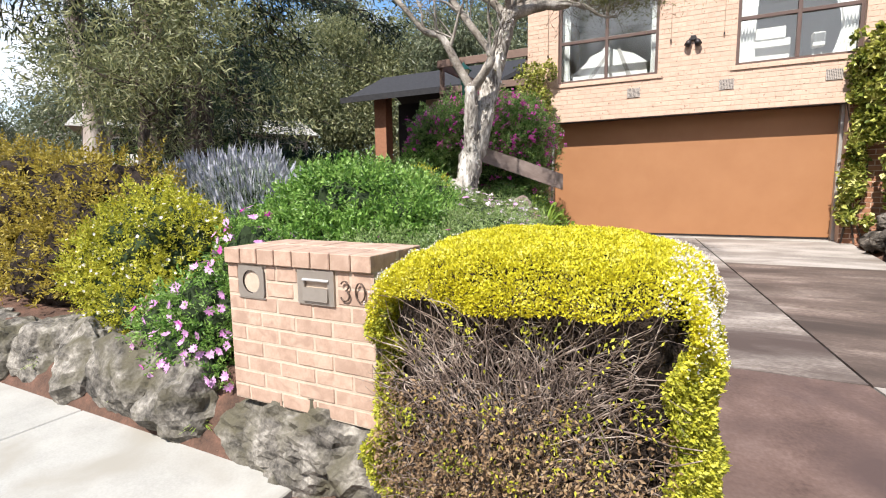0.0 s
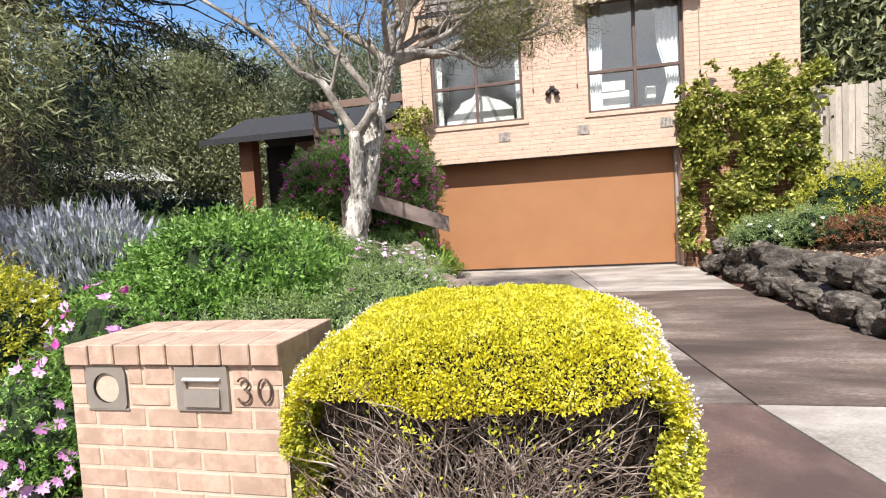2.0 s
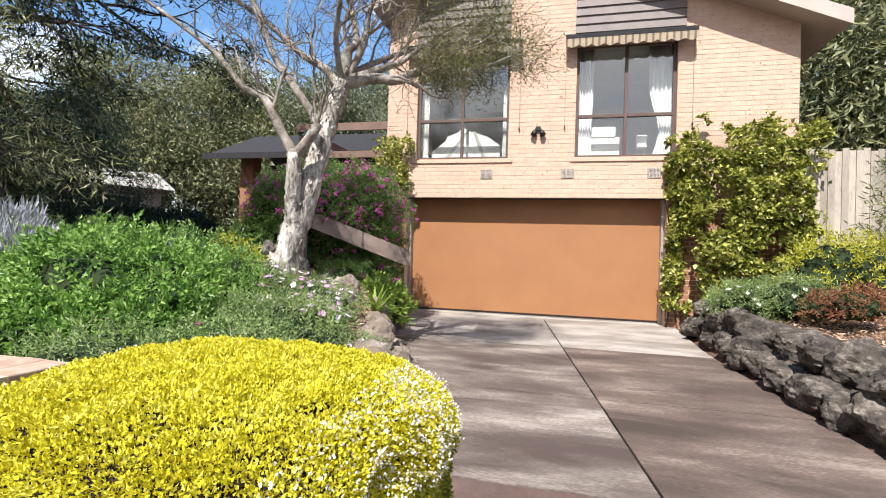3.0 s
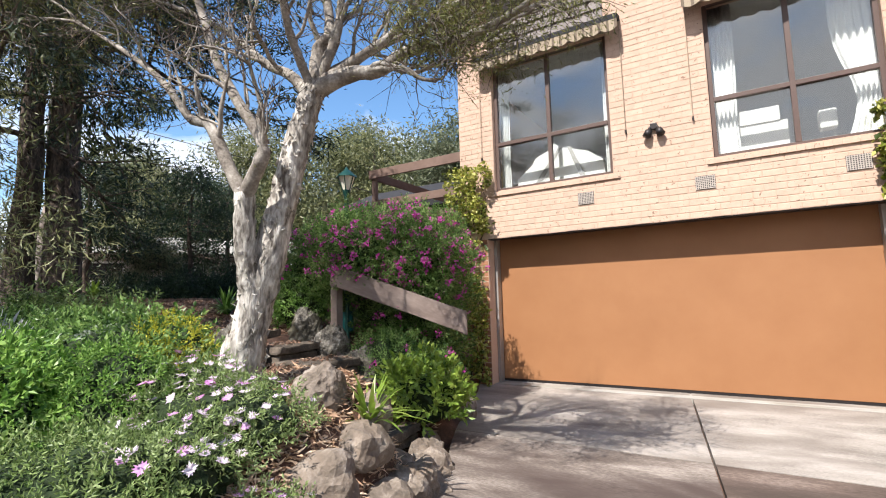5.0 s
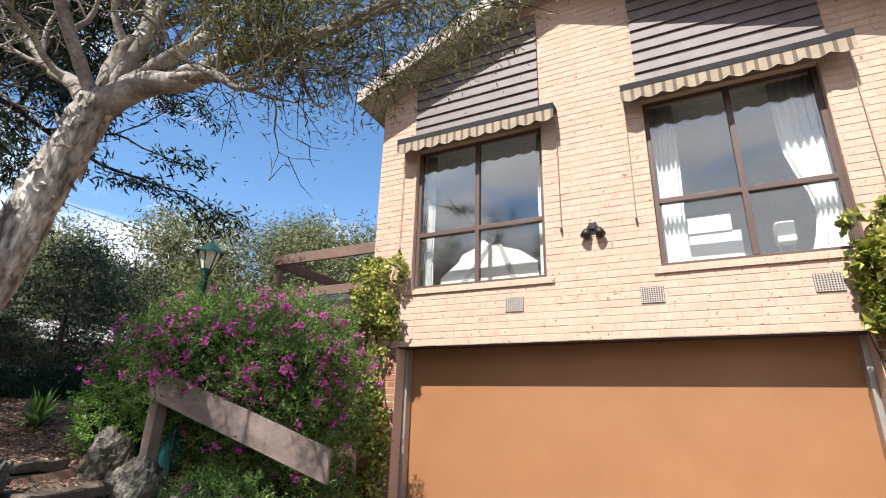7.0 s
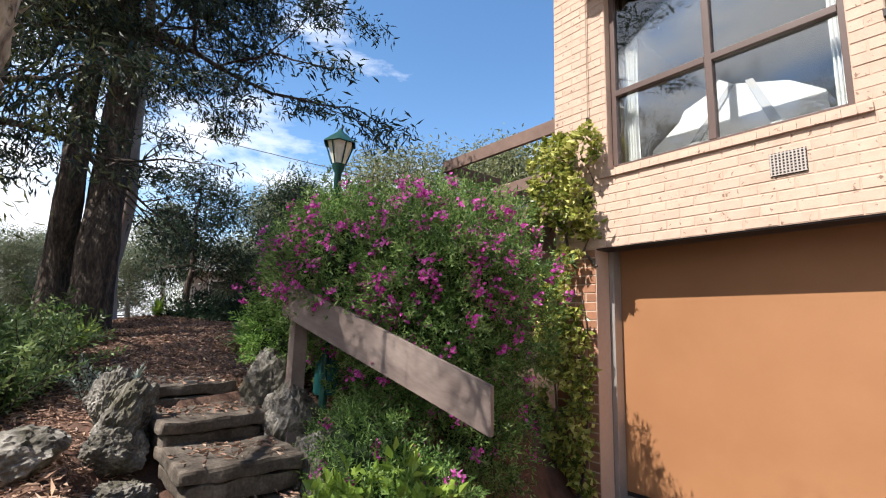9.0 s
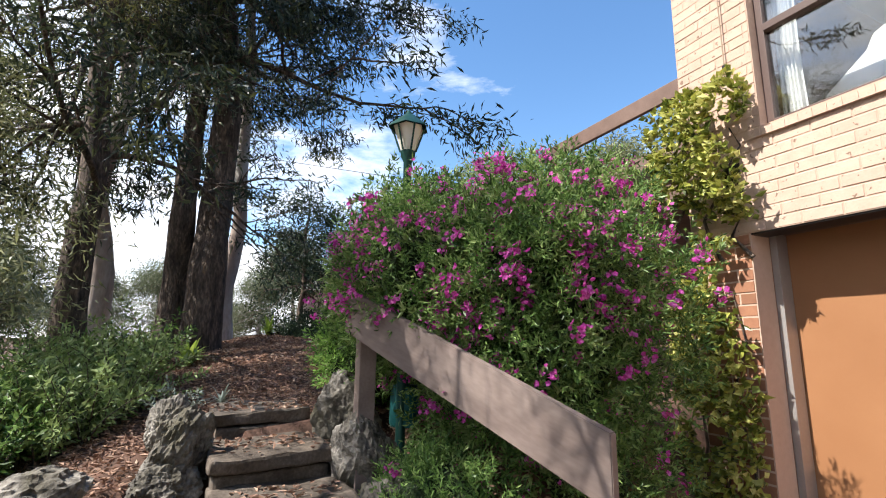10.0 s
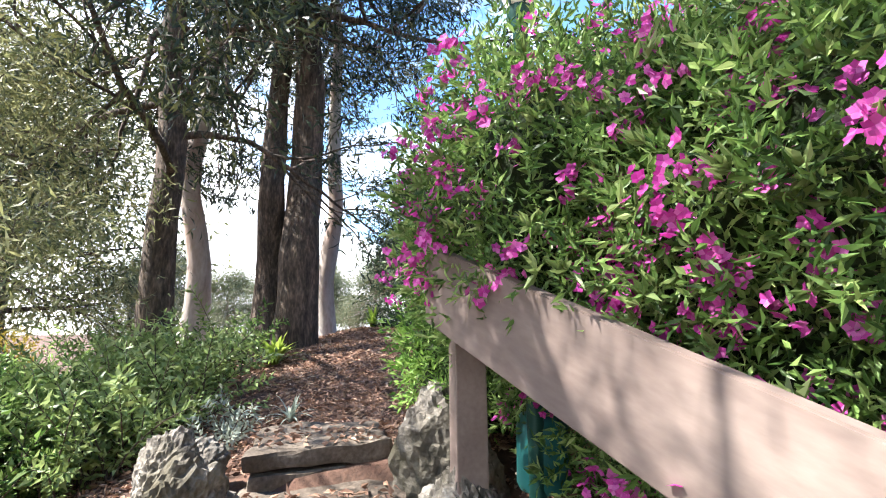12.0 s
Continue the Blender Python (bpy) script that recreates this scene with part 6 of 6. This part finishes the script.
grow_tree("gum_tree", (-9.6, 5.1, 1.8), "tall pale trunked gum tree", 14, 0.18, "bark_gum", "gum_leaf", (0.16, 0.035), 14, 0.48, 2.8, 16000, 0.02, clump=0.5)
grow_tree("pine_tree", (-8.95, 6.68, 1.85), "thick trunked dark pine with drooping foliage", 14, 0.29, "bark_dark", "pine_leaf", (0.17, 0.034), 32, 0.43, 4.2, 74000, -0.02, clump=0.20, flat=0.5)
grow_tree("pine_tree", (-9.05, 6.24, 1.85), "rough barked pine beside a thicker trunk", 12, 0.22, "bark_dark", "pine_leaf", (0.18, 0.03), 14, 0.48, 3.0, 18000, -0.02, clump=0.20, flat=0.5)
grow_tree("gum_tree", (-10.6, 7.09, 1.95), "slender smooth pale gum tree", 12, 0.17, "bark_gum", "gum_leaf", (0.15, 0.03), 14, 0.48, 2.4, 14000, 0.02, clump=0.45)
grow_tree("wattle_tree", (-6.3, 4.0, 0.9), "spreading grey green wattle with narrow drooping leaves", 4.4, 0.09, "bark_dark", "olive_leaf", (0.13, 0.018), 15, 0.44, 1.55, 16000, 0.0, clump=0.26, kids=3)
g1 = grow_tree("gum_tree", (-9.0, 34.0, 2.5), "airy grey green gum tree with pale limbs", 13, 0.30, "bark_gum", "gum_leaf", (0.34, 0.09), 22, 0.35, 5.0, 26000, 0.02, clump=0.75)
g2 = grow_tree("gum_tree", (-17.0, 30.0, 2.5), "bushy olive green gum tree", 10, 0.35, "bark_gum", "gum_leaf", (0.30, 0.09), 24, 0.15, 5.0, 30000, 0.0, clump=0.75)
g3 = grow_tree("broadleaf_tree", (-20.0, 20.0, 2.2), "dense olive green leafy tree", 9, 0.3, "bark_dark", "olive_leaf", (0.26, 0.08), 26, 0.10, 4.2, 34000, 0.0, clump=0.65)
for x, y, h in ((-13.6, 9.0, 4.6), (-13.0, 11.4, 4.8), (-14.2, 13.4, 5.2)):
    grow_tree("myrtle_tree", (x, y, 1.65), "bushy grey green tree with drooping foliage", h, 0.11, "bark_dark", "dark_leaf", (0.15, 0.035), 18, 0.42, 1.7, 9000, -0.01, clump=0.22)
t, P, D = bush("fern_bank", (-10.6, 9.6, 1.7), [((0, -0.9, 0.25), (0.7, 0.8, 0.5)), ((0.1, 0.3, 0.3), (0.8, 0.9, 0.6)), ((0.3, 1.6, 0.3), (0.8, 0.9, 0.6)), ((0.6, 2.9, 0.3), (0.9, 0.9, 0.6))], "dark_leaf", 22000, (0.11, 0.03), "bank of dark green ferny undergrowth behind the mulch", "shrub")
rt = random.Random(5)
for src, places in ((g1, [(-3, 38), (-26, 34), (-15, 40), (-38, 30), (-33, 42), (-48, 14), (9, 34)]), (g2, [(-12, 27), (-27, 25), (-36, 20), (-60, 6), (-50, -8), (-6, 30)]), (g3, [(-17, 25), (-26, 18), (-19, -3), (11.5, 15.5), (13, 18), (15, 12), (9.5, 19)])):
    for (x, y) in places:
        copy_thing(src, pose(x, y, 1.9, 0, 0, rt.uniform(0, 360)) @ Matrix.Scale(rt.uniform(0.75, 1.15), 4))
for x, y, s in ((-22, 5, 0.32), (-25, 9, 0.36), (-20, 12, 0.36), (-27, 2, 0.34), (-30, 6, 0.4), (-24, -1, 0.34), (-13.5, 10.5, 0.22)):
    copy_thing(g2, pose(x, y, 1.7, 0, 0, rt.uniform(0, 360)) @ Matrix.Scale(s, 4))
# trees across the street, seen in the window panes
for x, y, s in ((-14, -24, 0.9), (-4, -27, 1.0), (8, -25, 0.85), (18, -28, 1.0)):
    copy_thing(g1, pose(x, y, -0.2, 0, 0, rt.uniform(0, 360)) @ Matrix.Scale(s, 4))
# neighbouring house seen between the trunks
nb = thing("neighbour_house", pose(-19.5, 15.0, 1.9, 0, 0, 55), "low pale rendered house with a grey roof among trees", "house")
part("wall", box_bm(-4, -3, -0.4, 4, 3, 2.0), M["fascia"], nb)
part("roof", prism([(-3.5, 1.98), (3.5, 1.98), (0, 3.0)], "x", -4.4, 4.4), M["concrete_pale"], nb)
for wx in (-2.4, 0.2, 2.6):
    w_ = child("window", None, nb)
    part("frame", box_bm(wx - 0.75, -3.05, 0.5, wx + 0.75, -3.004, 1.7), M["white_paint"], w_)
    part("pane", box_bm(wx - 0.68, -3.07, 0.57, wx + 0.68, -3.054, 1.63), M["metal_dark"], w_)
nf = thing("garden_fence", pose(-14.2, 11.4, 1.8, 0, 0, 55), "low white picket fence before the neighbouring house", "fence")
for k in range(34):
    part("picket", box_bm(-2.6 + k * 0.155, -0.012, 0, -2.51 + k * 0.155, 0.012, 0.95, 0.004), M["white_paint"], nf)
for zz in (0.2, 0.7):
    part("rail", box_bm(-2.65, 0.014, zz, 2.65, 0.05, zz + 0.08), M["white_paint"], nf)

wire = Tubes()
wire.add(spline([(-31.9, 7.8, 13.5), (-19.9, 17.3, 9.3), (-13.9, 22.1, 7.2)], 24), np.full(24, 0.018), 5)
tagged(child("overhead_wire", wire.mesh("overhead_wire", M["metal_dark"])), "thin black overhead wire between the trees", "cable")

# ---- fallen leaves and bark ----
n = 42000
lx, ly = rng.uniform(-11, -2.2, n), rng.uniform(5.6, 9.5, n)
lz = np.array([ground_z(a, b) for a, b in zip(lx, ly)]) + 0.012
ok = (lz > 0.8) & ~((lx > -4.4) & (ly > 6.75) & (ly < 7.65))
pp = np.stack([lx, ly, lz], 1)[ok]
dd = rng.normal(size=pp.shape) * np.array([1, 1, 0.25])
ob = leaves("leaf_litter", pp, dd, 0.055, 0.02, M["litter"])
tagged(ob, "fallen brown leaves and bark on the mulch", "leaf litter", kind="stuff")
n = 700
k = rng.integers(0, 6, n)
pp = np.stack([np.array(xs)[k] - rng.random(n) ** 0.6 * 0.5 - 0.05, rng.uniform(6.88, 7.52, n), np.array(zs)[k] + 0.012], 1)
ob = leaves("leaf_litter", pp, rng.normal(size=pp.shape) * np.array([1, 1, 0.2]), 0.06, 0.022, M["litter"])
tagged(ob, "brown leaves scattered on the garden steps", "leaf litter", kind="stuff")
n = 17000
lx, ly = rng.uniform(-2.6, -0.4, n), rng.uniform(4.2, 8.0, n)
lx2, ly2 = rng.uniform(2.6, 6.5, n), rng.uniform(3.5, 9.8, n)
pp = np.concatenate([np.stack([lx, ly, [ground_z(a, b) + 0.012 for a, b in zip(lx, ly)]], 1), np.stack([lx2, ly2, [ground_z(a, b) + 0.012 for a, b in zip(lx2, ly2)]], 1)])
pp = pp[[(p[0] < left_edge(p[1]) - 0.25) or (p[0] > right_edge(p[1]) + 0.6) for p in pp]]
ob = leaves("leaf_litter", pp, rng.normal(size=pp.shape) * np.array([1, 1, 0.25]), 0.085, 0.018, M["straw"])
tagged(ob, "straw coloured fallen leaves on the garden beds", "leaf litter", kind="stuff")

n = 2600
lx = rng.uniform(-8.5, -1.2, n)
ly = 1.83 + np.abs(rng.normal(size=n)) * 0.10
pp = np.stack([lx, ly, np.full(n, 0.012) + np.clip(ly - 1.9, 0, 1) * 0.3], 1)
ob = leaves("leaf_litter", pp, rng.normal(size=pp.shape) * np.array([1, 1, 0.3]), 0.045, 0.018, M["litter"])
tagged(ob, "dry leaves gathered along the footpath edge", "leaf litter", kind="stuff")
for gxx, gyy in ((-2.62, 1.86), (-3.4, 1.88), (-4.6, 1.9)):
    strap_plant((gxx, gyy, 0), 40, 0.16, 0.008, "strap_leaf", "small tuft of grass at the footpath edge", "grass_tuft", "grass tufts")

# ---- facing bricks of the house, last ----
facing = child("facing_bricks", None, house)
face_brick = brick_mesh(0.229, 0.012, 0.077, M["brick_house"], 0.003)
wv, wq = [], []
boxes = []


def free_spans(a, b, z):
    """Parts of a course at height z clear of openings and cladding."""
    holes = []
    if z < LINT:
        holes.append((GX0, GX1))
    if WZ0 - 0.09 < z < 5.9:
        holes += [(W1[0], W1[1]), (W2[0], W2[1])]
    if z >= 5.86:
        holes += [(-2.47, -0.56), (0.68, 2.62)]
    spans = [(a, b)]
    for h0, h1 in holes:
        nxt = []
        for p, q in spans:
            if q <= h0 or p >= h1:
                nxt.append((p, q))
                continue
            if p < h0:
                nxt.append((p, h0))
            if q > h1:
                nxt.append((h1, q))
        spans = nxt
    return [(p, q) for p, q in spans if q - p > 0.03]


count = 0
z = 0.02
c = 0
while z < 7.9:
    zc = z + 0.0385
    lo, hi = XL, XR
    if roof_z(lo) < z + 0.08:
        lo = PEAK[0] - (PEAK[1] - z - 0.08) / SLOPE
    if roof_z(hi) < z + 0.08:
        hi = PEAK[0] + (PEAK[1] - z - 0.08) / SLOPE
    x = XL - (0.12 if c % 2 else 0)
    while x < XR:
        a, b = max(x, lo), min(x + 0.239, hi)
        x += 0.239
        if b - a < 0.03:
            continue
        for p, q in free_spans(a, b, zc):
            if LINT - 0.02 < z < 3.62 and count < 300:
                ob = child("brick", face_brick, facing)
                ob.location = ((p + q) / 2, FY + 0.004 + rr.uniform(-0.0015, 0.0015), zc)
                ob.scale.x = (q - p - 0.010) / 0.229
                count += 1
            else:
                boxes.append((p + 0.005, q - 0.005, z, z + 0.077, FY - 0.002 + rr.uniform(-0.0015, 0.0015)))
    z += 0.0868
    c += 1
red_v, red_q = [], []
for x0, x1, z0, z1, yf in boxes:
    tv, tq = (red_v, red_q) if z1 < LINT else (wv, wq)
    k = len(tv)
    e = 0.003
    tv += [(x0, FY + 0.01, z0), (x1, FY + 0.01, z0), (x1, FY + 0.01, z1), (x0, FY + 0.01, z1), (x0 + e, yf, z0 + e), (x1 - e, yf, z0 + e), (x1 - e, yf, z1 - e), (x0 + e, yf, z1 - e)]
    tq += [(k + 4, k + 5, k + 6, k + 7), (k, k + 1, k + 5, k + 4), (k + 1, k + 2, k + 6, k + 5), (k + 2, k + 3, k + 7, k + 6), (k + 3, k, k + 4, k + 7)]
bw = child("brickwork", tri_mesh("brickwork", np.array(wv), np.array(wq), M["brick_house"]), house, "cream facing brickwork")
bw["kind"] = "stuff"
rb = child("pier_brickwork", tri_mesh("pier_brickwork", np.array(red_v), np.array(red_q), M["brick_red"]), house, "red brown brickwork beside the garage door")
rb["kind"] = "stuff"
